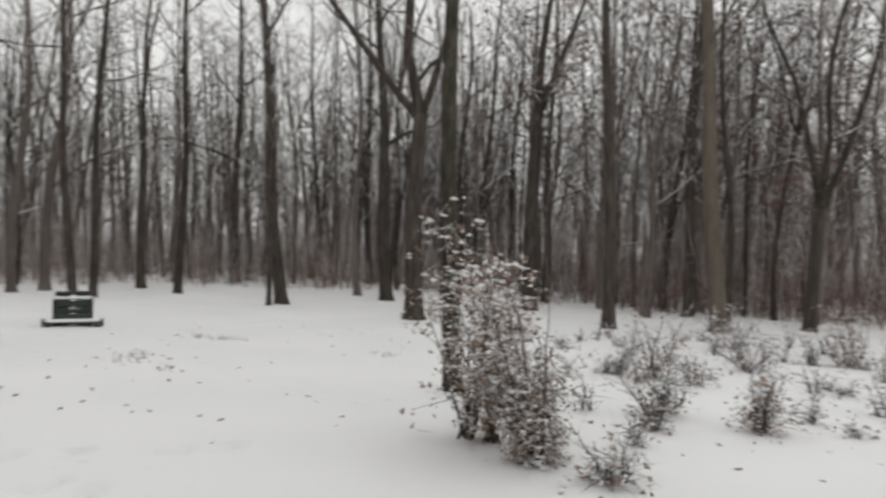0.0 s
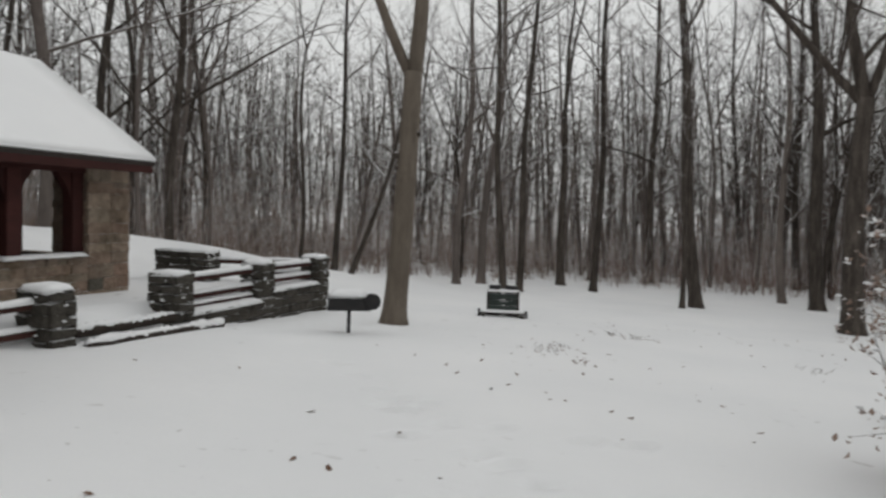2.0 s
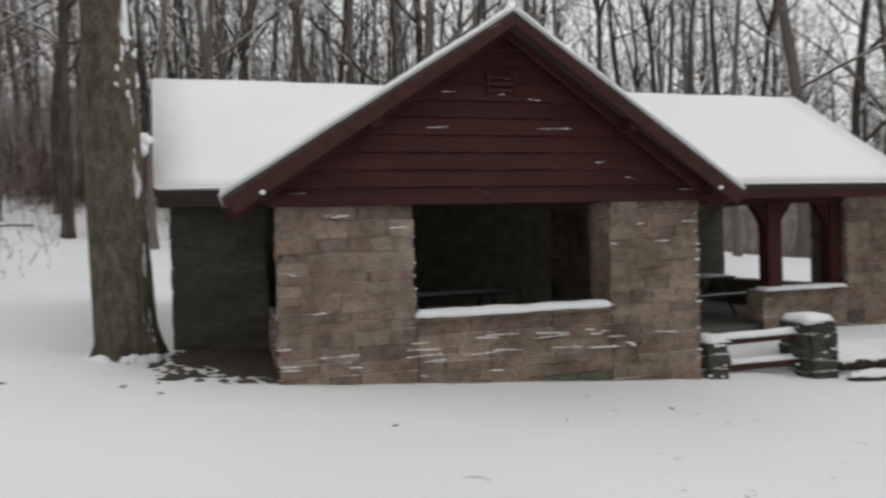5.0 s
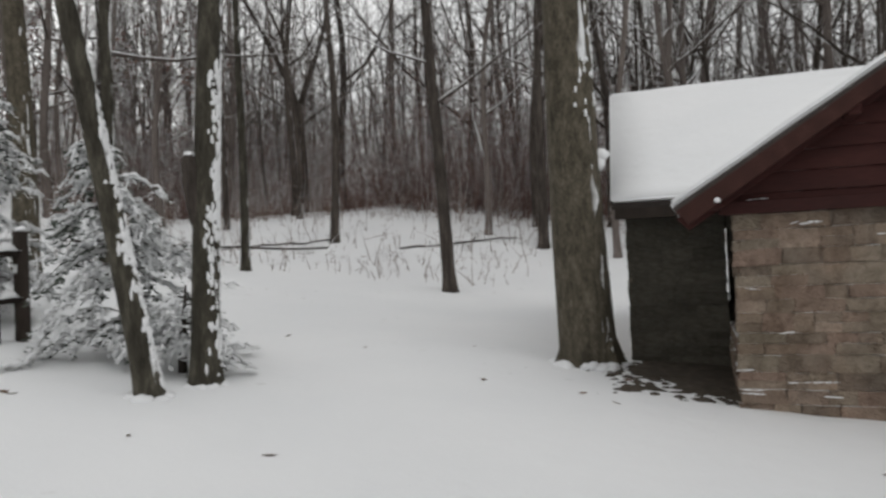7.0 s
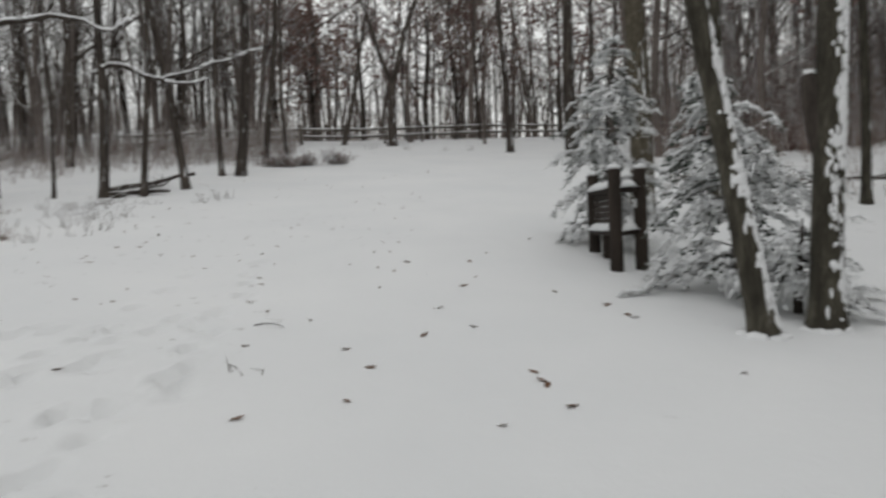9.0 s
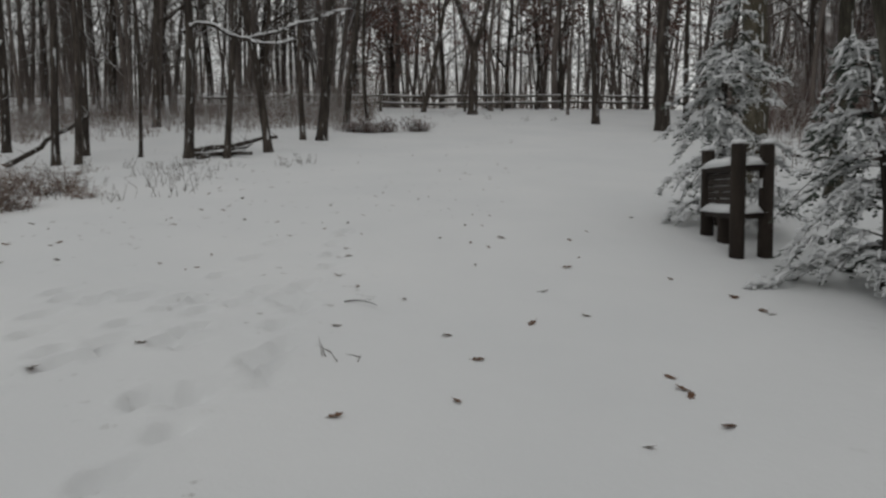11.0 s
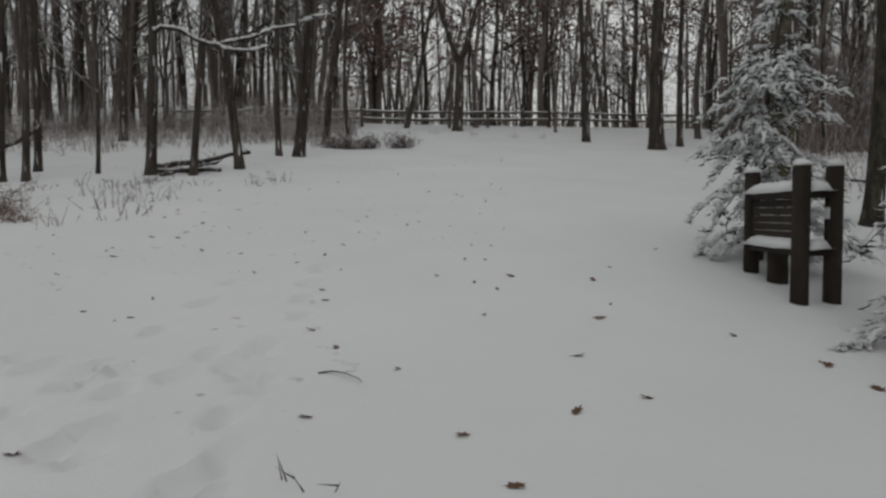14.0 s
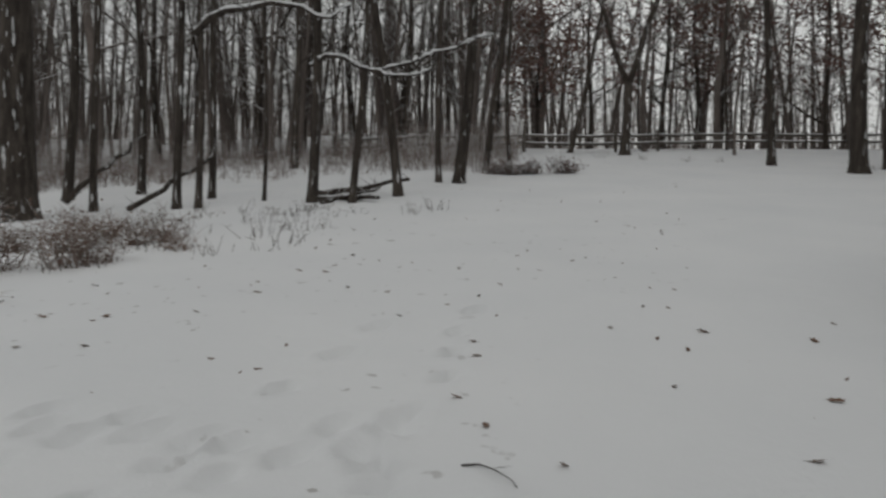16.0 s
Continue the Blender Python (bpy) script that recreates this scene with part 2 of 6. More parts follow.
# ---- mesh tools ----
class Shell:
    """Gathers tubes, boxes and leaves into one mesh."""

    def __init__(self):
        self.v, self.f = [], []

    def tube(self, pts, radii, sides=6, cap=True):
        base = len(self.v)
        prev = None
        for i, p in enumerate(pts):
            a = pts[max(i - 1, 0)]
            b = pts[min(i + 1, len(pts) - 1)]
            d = (Vector(b) - Vector(a)).normalized()
            if prev is None:
                ref = Vector((1, 0, 0)) if abs(d.x) < 0.8 else Vector((0, 1, 0))
                side = d.cross(ref).normalized()
            else:
                side = (prev - d * prev.dot(d)).normalized()
            prev = side
            other = d.cross(side)
            r = radii[i]
            for k in range(sides):
                a0 = 2 * math.pi * k / sides
                q = Vector(p) + side * (math.cos(a0) * r) + other * (math.sin(a0) * r)
                self.v.append((q.x, q.y, q.z))
        for i in range(len(pts) - 1):
            for k in range(sides):
                k2 = (k + 1) % sides
                o = base + i * sides
                self.f.append((o + k, o + k2, o + sides + k2, o + sides + k))
        if cap:
            self.f.append(tuple(base + k for k in reversed(range(sides))))
            self.f.append(tuple(base + (len(pts) - 1) * sides + k for k in range(sides)))

    def spike(self, a, b, r):
        """A slim twig: three sides running to a point."""
        a, b = Vector(a), Vector(b)
        d = (b - a).normalized()
        ref = Vector((0, 0, 1)) if abs(d.z) < 0.8 else Vector((1, 0, 0))
        s = d.cross(ref).normalized()
        o = d.cross(s)
        base = len(self.v)
        for k in range(3):
            an = 2.0944 * k
            q = a + s * (math.cos(an) * r) + o * (math.sin(an) * r)
            self.v.append((q.x, q.y, q.z))
        self.v.append((b.x, b.y, b.z))
        for k in range(3):
            self.f.append((base + k, base + (k + 1) % 3, base + 3))

    def leaf(self, p, d, w, size, fold=0.3):
        """A folded pointed leaf."""
        p, d, w = Vector(p), Vector(d).normalized(), Vector(w).normalized()
        nrm = d.cross(w)
        base = len(self.v)
        for q in (p, p + d * size * 0.5 + w * size * 0.32 + nrm * size * fold * 0.5, p + d * size, p + d * size * 0.5 - w * size * 0.32 + nrm * size * fold * 0.5, p + d * size * 0.5):
            self.v.append((q.x, q.y, q.z))
        self.f += [(base, base + 4, base + 1), (base + 4, base + 2, base + 1), (base, base + 3, base + 4), (base + 4, base + 3, base + 2)]

    def box(self, x0, y0, z0, x1, y1, z1, m=None):
        base = len(self.v)
        for x, y, z in ((x0, y0, z0), (x1, y0, z0), (x1, y1, z0), (x0, y1, z0), (x0, y0, z1), (x1, y0, z1), (x1, y1, z1), (x0, y1, z1)):
            q = m @ Vector((x, y, z)) if m else Vector((x, y, z))
            self.v.append((q.x, q.y, q.z))
        for f in ((0, 3, 2, 1), (4, 5, 6, 7), (0, 1, 5, 4), (1, 2, 6, 5), (2, 3, 7, 6), (3, 0, 4, 7)):
            self.f.append(tuple(base + i for i in f))

    def lump(self, c, rx, ry, rz, rng, rings=4, sides=7):
        """An uneven flattened mound."""
        base = len(self.v)
        for i in range(rings + 1):
            ph = math.pi * i / rings - math.pi / 2
            for k in range(sides):
                th = 2 * math.pi * k / sides
                w = rng.uniform(0.8, 1.15)
                self.v.append((c[0] + rx * w * math.cos(ph) * math.cos(th), c[1] + ry * w * math.cos(ph) * math.sin(th), c[2] + rz * w * math.sin(ph)))
        for i in range(rings):
            for k in range(sides):
                k2 = (k + 1) % sides
                o = base + i * sides
                self.f.append((o + k, o + k2, o + sides + k2, o + sides + k))

    def mesh(self, name, mat, smooth=True):
        me = bpy.data.meshes.new(name)
        me.from_pydata(self.v, [], self.f)
        me.materials.append(mat)
        if smooth:
            me.shade_smooth()
        me.update()
        return me


def bevel_mesh(shell, name, mat, width, segs=2, rough=0.0, seed=0):
    """A mesh with rounded edges and, with rough, an uneven face."""
    bm = bmesh.new()
    me = shell.mesh(name, mat, False)
    bm.from_mesh(me)
    bmesh.ops.bevel(bm, geom=bm.edges[:] + bm.verts[:], offset=width, segments=segs, affect="EDGES", profile=0.6)
    if rough:
        rng = random.Random(seed)
        for v in bm.verts:
            v.co += Vector((rng.uniform(-rough, rough), rng.uniform(-rough, rough), rng.uniform(-rough, rough)))
    bm.to_mesh(me)
    bm.free()
    return me


def part(name, me, parent, label="", m=None):
    ob = new(name, me)
    ob.parent = parent
    if m:
        ob.matrix_basis = m
    if label:
        ob["label"] = label
    return ob


def thing(name, label, category, m=None, group="", kind=""):
    ob = new(name)
    ob.empty_display_size = 0.2
    if m:
        ob.matrix_basis = m
    return tagged(ob, label, category, group, kind)


def block(name, parent, x0, y0, z0, x1, y1, z1, mat, bev=0.008, label="", m=None, segs=1):
    s = Shell()
    s.box(x0, y0, z0, x1, y1, z1, m)
    return part(name, bevel_mesh(s, name, mat, bev, segs), parent, label)

# ---- ground ----
SH = pose(-7.93, -1.42, 0, 0, 0, 103)      # shelter: local x along its front, local y to its back
SHI = SH.inverted()
_S = np.arange(-140, 140, 0.5)
_Z = np.interp(_S, [-140, -60, -35, -22, -10, 0, 6, 8.5, 11.5, 18, 26, 33, 37, 45, 53, 59, 90, 140], [-2.9, -2.6, -2.1, -1.4, -.62, 0, .49, .70, 1.15, 2.2, 3.4, 4.5, 5.2, 6.7, 8.0, 8.6, 8.6, 8.0])
_K = np.exp(-np.linspace(-2, 2, 9) ** 2)
_Z = np.convolve(np.pad(_Z, 4, mode="edge"), _K / _K.sum(), "valid")
STEPS = [(1.12, -4.69), (0.91, -4.24), (0.96, -5.23), (0.95, -5.72), (0.66, -6.53), (0.44, -6.94), (0.60, -7.5), (0.42, -8.0), (0.63, -8.46), (0.42, -8.8), (0.43, -9.1), (0.21, -9.87), (0.21, -10.53), (0.16, -11.2), (0.05, -12.0), (1.66, -8.48), (1.43, -9.49), (1.9, -7.6), (2.2, -6.8), (1.2, -10.4), (1.0, -11.3), (-2.78, 5.09), (-2.45, 4.95), (-2.06, 4.74), (-3.49, 5.70), (-4.39, 6.26), (-4.88, 6.56), (-5.6, 7.1), (-6.4, 7.6)]
_R = random.Random(5)
STEPS += [(_R.uniform(0.5, 3.0), _R.uniform(-9.0, -5.6)) for _ in range(34)] + [(_R.uniform(-4.6, -1.6), _R.uniform(4.4, 6.4)) for _ in range(8)]


def step(a):
    a = np.clip(a, 0, 1)
    return a * a * (3 - 2 * a)


def heights(x, y):
    """Height of the snow, for arrays."""
    z = np.interp(-y, _S, _Z)
    z = z - .04 * np.clip(x - 3, 0, 18) * np.clip((-y - 4) / 16, 0, 1)
    z = z + 2.4 * step((-x - 16) / 16) * np.clip((12 - y) / 14, 0, 1) * np.clip((34 + y) / 14, 0, 1)
    z = z + 1.5 * step((-x - 11) / 12) * step((y + 3) / 8) * step((30 - y) / 16)
    z = z + 1.5 * step((x + 1) / 7) * np.exp(-((-y - 60) / 3.5) ** 2)
    u = SHI[0][0] * x + SHI[0][1] * y + SHI[0][3]
    v = SHI[1][0] * x + SHI[1][1] * y + SHI[1][3]
    inside = step((u + 1.15) / 0.3) * step((10.9 - u) / 0.3) * step((v - 2.35) / 0.3) * step((7.5 - v) / 0.3)
    inside = np.maximum(inside, step((u - 0.15) / 0.3) * step((5.15 - u) / 0.3) * step((v - 0.15) / 0.3) * step((7.5 - v) / 0.3))
    terrace = step((u - 5.1) / 0.4) * step((16.0 - u) / 0.8) * step((v - 0.2) / 0.45) * step((9.5 - v) / 3)
    z = z * (1 - terrace) + terrace * (0.0 - 0.02 * np.clip(u - 5.5, 0, 9))
    z = z * (1 - inside) - 0.12 * inside
    z = z + 0.03 * np.sin(x * 0.9 + 1.3 * np.sin(y * 0.4)) * np.sin(y * 0.7 + x * 0.2) * np.clip((np.abs(x) + np.abs(y)) / 12, 0.3, 1.4) * (1 - inside) * (1 - terrace)
    return z


def ground(x, y):
    return float(heights(np.array([x]), np.array([y]))[0])


def lines(bounds, fine):
    out = [fine[0]]
    while out[-1] < fine[1]:
        out.append(out[-1] + fine[2])
    for sgn in (1, -1):
        d = fine[2]
        p = out[-1] if sgn > 0 else out[0]
        more = []
        while abs(p) < bounds:
            d = min(d * 1.07, 0.34) if abs(p) < 24 else d * 1.12
            p += sgn * d
            more.append(p)
        out = out + more if sgn > 0 else more[::-1] + out
    return np.array(out)


gx, gy = lines(900, (-5.2, 3.2, 0.095)), lines(900, (-12.5, 7.6, 0.095))
GX, GY = np.meshgrid(gx, gy, indexing="ij")
GZ = heights(GX, GY)
for sx, sy in STEPS:
    near = (np.abs(GX - sx) < 0.4) & (np.abs(GY - sy) < 0.4)
    q = ((GX[near] - sx - 0.25 * (GY[near] - sy)) / 0.085) ** 2 + ((GY[near] - sy) / 0.155) ** 2
    GZ[near] += -0.12 * np.exp(-q * q) + 0.02 * np.exp(-(np.sqrt(q) - 1.5) ** 2 * 4)
ni, nj = GX.shape
idx = np.arange(ni * nj).reshape(ni, nj)
quads = np.stack([idx[:-1, :-1], idx[1:, :-1], idx[1:, 1:], idx[:-1, 1:]], -1).reshape(-1, 4)
gme = bpy.data.meshes.new("ground")
gme.from_pydata(np.stack([GX, GY, GZ], -1).reshape(-1, 3).tolist(), [], quads.tolist())
gme.materials.append(M_SNOW)
gme.shade_smooth()
tagged(new("ground", gme), "rolling snow-covered ground with faint footprints", "ground", kind="structure")


# ---- shelter ----
shelter = thing("picnic_shelter", "stone picnic shelter with red gable and snowy roof", "shelter", SH)
STONE_MESHES = []
for i in range(10):
    s = Shell()
    s.box(-0.5, -0.5, -0.5, 0.5, 0.5, 0.5)
    bm_me = s.mesh("stone", M_STONE, False)
    b_ = bmesh.new()
    b_.from_mesh(bm_me)
    bmesh.ops.bevel(b_, geom=b_.edges[:], offset=0.055, segments=1, affect="EDGES")
    rg = random.Random(i + 5)
    for v_ in b_.verts:
        v_.co += Vector((rg.uniform(-.045, .045), rg.uniform(-.12, .12), rg.uniform(-.06, .06)))
    b_.to_mesh(bm_me)
    b_.free()
    STONE_MESHES.append(bm_me)


# same stones in the mossy, shade-darkened colour
DAMP_SHADE_STONES = []
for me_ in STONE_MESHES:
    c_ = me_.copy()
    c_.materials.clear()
    c_.materials.append(M_STONE_DAMP_SHADE)
    DAMP_SHADE_STONES.append(c_)


def clad(wall, rects, face, thick, rng, course=0.155, mean=0.31, stones=None):
    """Lays stones on a wall's face. rects: (a0, z0, a1, z1) along the face; face: (axis, place, outward sign)."""
    axis, place, out = face
    for a0, z0, a1, z1 in rects:
        rows_n = max(1, round((z1 - z0) / course))
        cuts = [rng.uniform(0.65, 1.35) for _ in range(rows_n)]
        zc = z0
        for r in range(rows_n):
            h = cuts[r] * (z1 - z0) / sum(cuts)
            a = a0
            zc += h / 2 if r == 0 else (h + cuts[r - 1] * (z1 - z0) / sum(cuts)) / 2
            while a < a1 - 0.02:
                w = rng.uniform(0.55, 1.5) * mean
                if a1 - (a + w) < 0.22:
                    w = a1 - a
                split = h > 0.16 and w < 0.5 and rng.random() < 0.3
                mossy = stones or (DAMP_SHADE_STONES if zc < z0 + 0.28 and rng.random() < 0.3 else STONE_MESHES)
                if split:
                    ob = new("stone", rng.choice(mossy))
                    ob.parent = wall
                    d = thick * 0.62 + rng.uniform(-0.012, 0.012)
                    off = place + out * (d / 2 - 0.03)
                    ob.matrix_basis = Matrix.LocRotScale((a + w / 2, off, zc + h / 4) if axis == "y" else (off, a + w / 2, zc + h / 4), Euler((0, 0, 0)), (w + 0.002, d, h / 2 + 0.002) if axis == "y" else (d, w + 0.002, h / 2 + 0.002))
                ob = new("stone", rng.choice(mossy))
                ob.parent = wall
                d = thick * 0.62 + rng.uniform(-0.012, 0.012)
                c = a + w / 2
                off = place + out * (d / 2 - 0.03)
                zl, hl = (zc - h / 4, h / 2) if split else (zc, h)
                loc = (c, off, zl) if axis == "y" else (off, c, zl)
                sc = (w + 0.002, d, hl + 0.002) if axis == "y" else (d, w + 0.002, hl + 0.002)
                ob.matrix_basis = Matrix.LocRotScale(loc, Euler((0, rng.uniform(-.02, .02), 0) if axis == "y" else (rng.uniform(-.012, .012), 0, 0)), sc)
                a += w


rng = random.Random(3)
BASE = -0.5
TOP = 2.06
# front wall: two piers and the low wall under the opening, with thickness 0.5
front = part("front_wall", None, shelter, "wall of coursed tan sandstone blocks")
for n_, x0, x1, z1 in (("mortar_core", 0.03, 1.52, TOP), ("mortar_core", 4.05, 5.26, TOP), ("mortar_core", 1.52, 4.05, 0.74)):
    block(n_, front, x0, 0.03, BASE, x1, 0.5, z1, M_MORTAR, 0.01)
clad(front, [(0.0, -0.12, 1.54, TOP), (4.04, -0.34, 5.3, TOP)], ("y", 0.03, -1), 0.09, rng)
clad(front, [(1.56, -0.32, 4.02, 0.74)], ("y", 0.03, -1), 0.09, rng)
clad(front, [(0.03, -0.1, 0.5, TOP)], ("x", 0.04, -1), 0.06, rng, 0.19, 0.3)
clad(front, [(0.03, 0.78, 0.5, TOP)], ("x", 4.05, -1), 0.09, rng, 0.21, 0.3)
# side walls of the front wing
left_side = part("left_side_wall", None, shelter, "dark weathered sandstone side wall")
block("mortar_core", left_side, 0.03, 0.5, BASE, 0.48, 2.32, 0.78, M_MORTAR, 0.01)
clad(left_side, [(0.5, -0.1, 2.3, 0.78)], ("x", 0.03, -1), 0.09, rng)
right_side = part("right_side_wall", None, shelter, "sandstone side wall in shade")
block("mortar_core", right_side, 4.82, 0.5, BASE, 5.26, 3.45, TOP + 0.3, M_MORTAR, 0.01)
clad(right_side, [(0.5, 0.1, 3.45, TOP)], ("x", 4.82, -1), 0.07, rng)
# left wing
# wall colour holds the shade of the eaves as well as moss
left_front = part("left_wing_wall", None, shelter, "mossy damp stone wall coloured darker for eave shade")
block("mortar_core", left_front, -1.22, 2.35, BASE, 0.0, 2.8, 2.35, M_STONE_DAMP_SHADE, 0.01)
clad(left_front, [(-1.25, 0.0, 0.0, 2.33)], ("y", 2.35, -1), 0.09, rng, stones=DAMP_SHADE_STONES)
left_end = part("left_end_wall", None, shelter, "dark sandstone end wall")
block("mortar_core", left_end, -1.22, 2.8, BASE, -0.8, 7.6, 2.35, M_MORTAR, 0.01)
clad(left_end, [(2.35, 0.0, 3.4, 2.33)], ("x", -1.22, -1), 0.09, rng)
# darker stone here puts the indoor shade into the wall's colour
back = part("back_wall", None, shelter, "sandstone back wall darkened as indoor shade, with openings")
block("mortar_core", back, -0.8, 7.15, BASE, 0.05, 7.6, 2.4, M_STONE_DAMP_SHADE, 0.01)
block("mortar_core", back, 0.05, 7.15, BASE, 0.19, 7.6, 0.75, M_STONE_DAMP_SHADE, 0.01)
block("mortar_core", back, 0.19, 7.15, BASE, 10.0, 7.6, 2.4, M_STONE_DAMP_SHADE, 0.01)
block("mortar_core", back, 10.0, 7.0, BASE, 10.98, 7.6, 2.4, M_STONE_DAMP_SHADE, 0.01)
clad(back, [(9.98, 0.0, 10.98, 2.3)], ("y", 7.0, -1), 0.07, rng, stones=DAMP_SHADE_STONES)
# right wing: pillar and low wall
pillar = part("corner_pillar", None, shelter, "tan sandstone corner pillar")
block("mortar_core", pillar, 10.03, 2.35, BASE, 10.98, 3.2, 2.25, M_MORTAR, 0.01)
clad(pillar, [(10.0, -0.2, 11.0, 2.24)], ("y", 2.35, -1), 0.09, rng, 0.22, 0.4)
clad(pillar, [(2.35, -0.1, 3.2, 2.24)], ("x", 10.03, -1), 0.07, rng, 0.22, 0.4)
low = part("low_wall", None, shelter, "low sandstone wall with snow on its ledge")
block("mortar_core", low, 8.22, 2.35, BASE, 10.03, 2.75, 0.62, M_MORTAR, 0.01)
clad(low, [(8.2, -0.15, 10.0, 0.62)], ("y", 2.35, -1), 0.09, rng)
clad(low, [(2.35, -0.1, 2.75, 0.62)], ("x", 8.22, -1), 0.07, rng, 0.22, 0.3)
end_low = part("end_low_wall", None, shelter, "low stone wall at the open end")
block("mortar_core", end_low, 10.6, 3.2, BASE, 10.98, 7.0, 0.55, M_MORTAR, 0.01)
block("slab", shelter, -1.0, 2.5, -0.3, 10.9, 7.3, 0.03, M_FLOOR, 0.01, "worn concrete floor slab")
block("slab", shelter, 0.3, 0.4, -0.3, 5.0, 2.497, 0.03, M_FLOOR, 0.01, "worn concrete floor slab")


def cap(name, parent, x0, y0, x1, y1, z, h, seed, label="cushion of fresh snow", ragged=0.02):
    """A snow cushion over the rectangle, thick in the middle, with a ragged drooping rim."""
    rg = random.Random(seed)
    nx = max(4, min(40, int((x1 - x0) / 0.07)))
    ny = max(4, min(40, int((y1 - y0) / 0.07)))
    vs, fs = [], []
    for i in range(nx + 1):
        for j in range(ny + 1):
            u, w = i / nx, j / ny
            e = min(u, 1 - u) * (x1 - x0), min(w, 1 - w) * (y1 - y0)
            d = min(e)
            rise = h * (1 - math.exp(-d / (h * 0.5 + 1e-4)))
            nz = noise.noise(Vector((x0 + u * 3 * (x1 - x0), y0 + w * 3 * (y1 - y0), seed))) * h * 0.18
            droop = -rg.uniform(0, ragged) - 0.006 if d == 0 else 0
            grow = ragged if d == 0 else 0
            px = x0 + u * (x1 - x0) + (-grow if i == 0 else grow if i == nx else 0)
            py = y0 + w * (y1 - y0) + (-grow if j == 0 else grow if j == ny else 0)
            vs.append((px, py, z + rise + (nz if d > 0 else 0) + droop))
    for i in range(nx):
        for j in range(ny):
            o = i * (ny + 1) + j
            fs.append((o, o + ny + 1, o + ny + 2, o + 1))
    rim = [i * (ny + 1) for i in range(nx + 1)] + [nx * (ny + 1) + j for j in range(1, ny + 1)] + [i * (ny + 1) + ny for i in range(nx - 1, -1, -1)] + [j for j in range(ny - 1, 0, -1)]
    fs.append(tuple(reversed(rim)))
    me = bpy.data.meshes.new(name)
    me.from_pydata(vs, [], fs)
    me.materials.append(M_CAP)
    me.shade_smooth()
    return part(name, me, parent, label)


block("window_sill", front, 1.5, -0.07, 0.72, 4.07, 0.5, 0.80, M_STONE, 0.015, "stone sill")
cap("sill_snow", front, 1.53, -0.08, 4.04, 0.2, 0.79, 0.07, 4)
cap("ledge_snow", low, 8.25, 2.26, 10.0, 2.7, 0.62, 0.05, 5)
# ragged lines of snow caught on projecting stones
def streak(parent, a, y, z, w, depth, high):
    """A thin broken line of snow, w to either side of a."""
    s = Shell()
    n = max(5, int(w / 0.012))
    drift = rng.uniform(-0.012, 0.012)
    pts = [(a - w + 2 * w * k / n, y - 0.3 * depth, z + drift * (k / n - 0.5) * 2 + rng.uniform(-0.002, 0.002)) for k in range(n + 1)]
    s.tube(pts, [0.002 if k in (0, n) else high * rng.choice((0.25, 0.7, 1.0, 1.2)) for k in range(n + 1)], 6)
    part("snow_streak", s.mesh("snow_streak", M_CAP), parent)


for k in range(46):
    a, z = rng.uniform(0.05, 5.2), rng.choice([0.12, 0.3, 0.33, 0.42, 0.51, 0.28, 0.47, 0.9, 1.11, 1.33, 1.55, 1.8, 1.95]) + rng.uniform(-0.02, 0.02)
    if 1.5 < a < 4.0 and z > 0.6:
        continue
    streak(front, a, -0.05, z, rng.uniform(0.02, 0.12) if z > 0.6 else rng.uniform(0.04, 0.24), 0.024, 0.0065)
for k in range(15):
    s = Shell()
    s.lump((5.27, rng.uniform(-0.04, 0.1), 0.05 + k * 0.135 + rng.uniform(-0.05, 0.05)), rng.uniform(0.015, 0.06), 0.05, rng.uniform(0.006, 0.016), rng, 4, 8)
    part("snow_streak", s.mesh("snow_streak", M_CAP), front)
for k in range(7):
    s = Shell()
    s.lump((1.55, rng.uniform(-0.04, 0.2), 0.95 + k * 0.15), rng.uniform(0.02, 0.04), 0.05, 0.012, rng, 4, 8)
    part("snow_streak", s.mesh("snow_streak", M_CAP), front)

# gable siding: overlapping boards, narrower towards the apex
APEX_X, APEX_Z, EAVE_Z, HALF = 2.66, 4.19, 2.14, 3.08
gable = part("gable_siding", None, shelter, "dark red clapboard gable")
nb = 10
for i in range(nb):
    z0, z1 = TOP + 0.0 + i * 0.2, TOP + (i + 1) * 0.2
    def half_at(z):
        return (APEX_Z - 0.1 - z) / (APEX_Z - EAVE_Z) * HALF
    w0, w1 = min(half_at(z0), 2.72), min(max(half_at(z1), 0.02), 2.72)
    if w0 < 0.08:
        break
    s = Shell()
    s.v = [(APEX_X - w0, -0.055, z0), (APEX_X + w0, -0.055, z0), (APEX_X + w1, -0.022, z1), (APEX_X - w1, -0.022, z1), (APEX_X - w0, 0.0, z0), (APEX_X + w0, 0.0, z0), (APEX_X + w1, 0.0, z1), (APEX_X - w1, 0.0, z1)]
    s.f = [(0, 1, 2, 3), (4, 7, 6, 5), (0, 4, 5, 1), (3, 2, 6, 7), (0, 3, 7, 4), (1, 5, 6, 2)]
    part("board", bevel_mesh(s, "board", M_RED, 0.004, 1), gable)
s = Shell()
s.v = [(APEX_X - 2.7, 0.004, TOP), (APEX_X + 2.7, 0.004, TOP), (APEX_X, 0.004, APEX_Z - 0.12), (APEX_X - 2.7, 0.12, TOP), (APEX_X + 2.7, 0.12, TOP), (APEX_X, 0.12, APEX_Z - 0.12)]
s.f = [(0, 1, 2), (3, 5, 4), (0, 3, 4, 1), (1, 4, 5, 2), (0, 2, 5, 3)]
part("gable_frame", s.mesh("gable_frame", M_RED, False), gable)
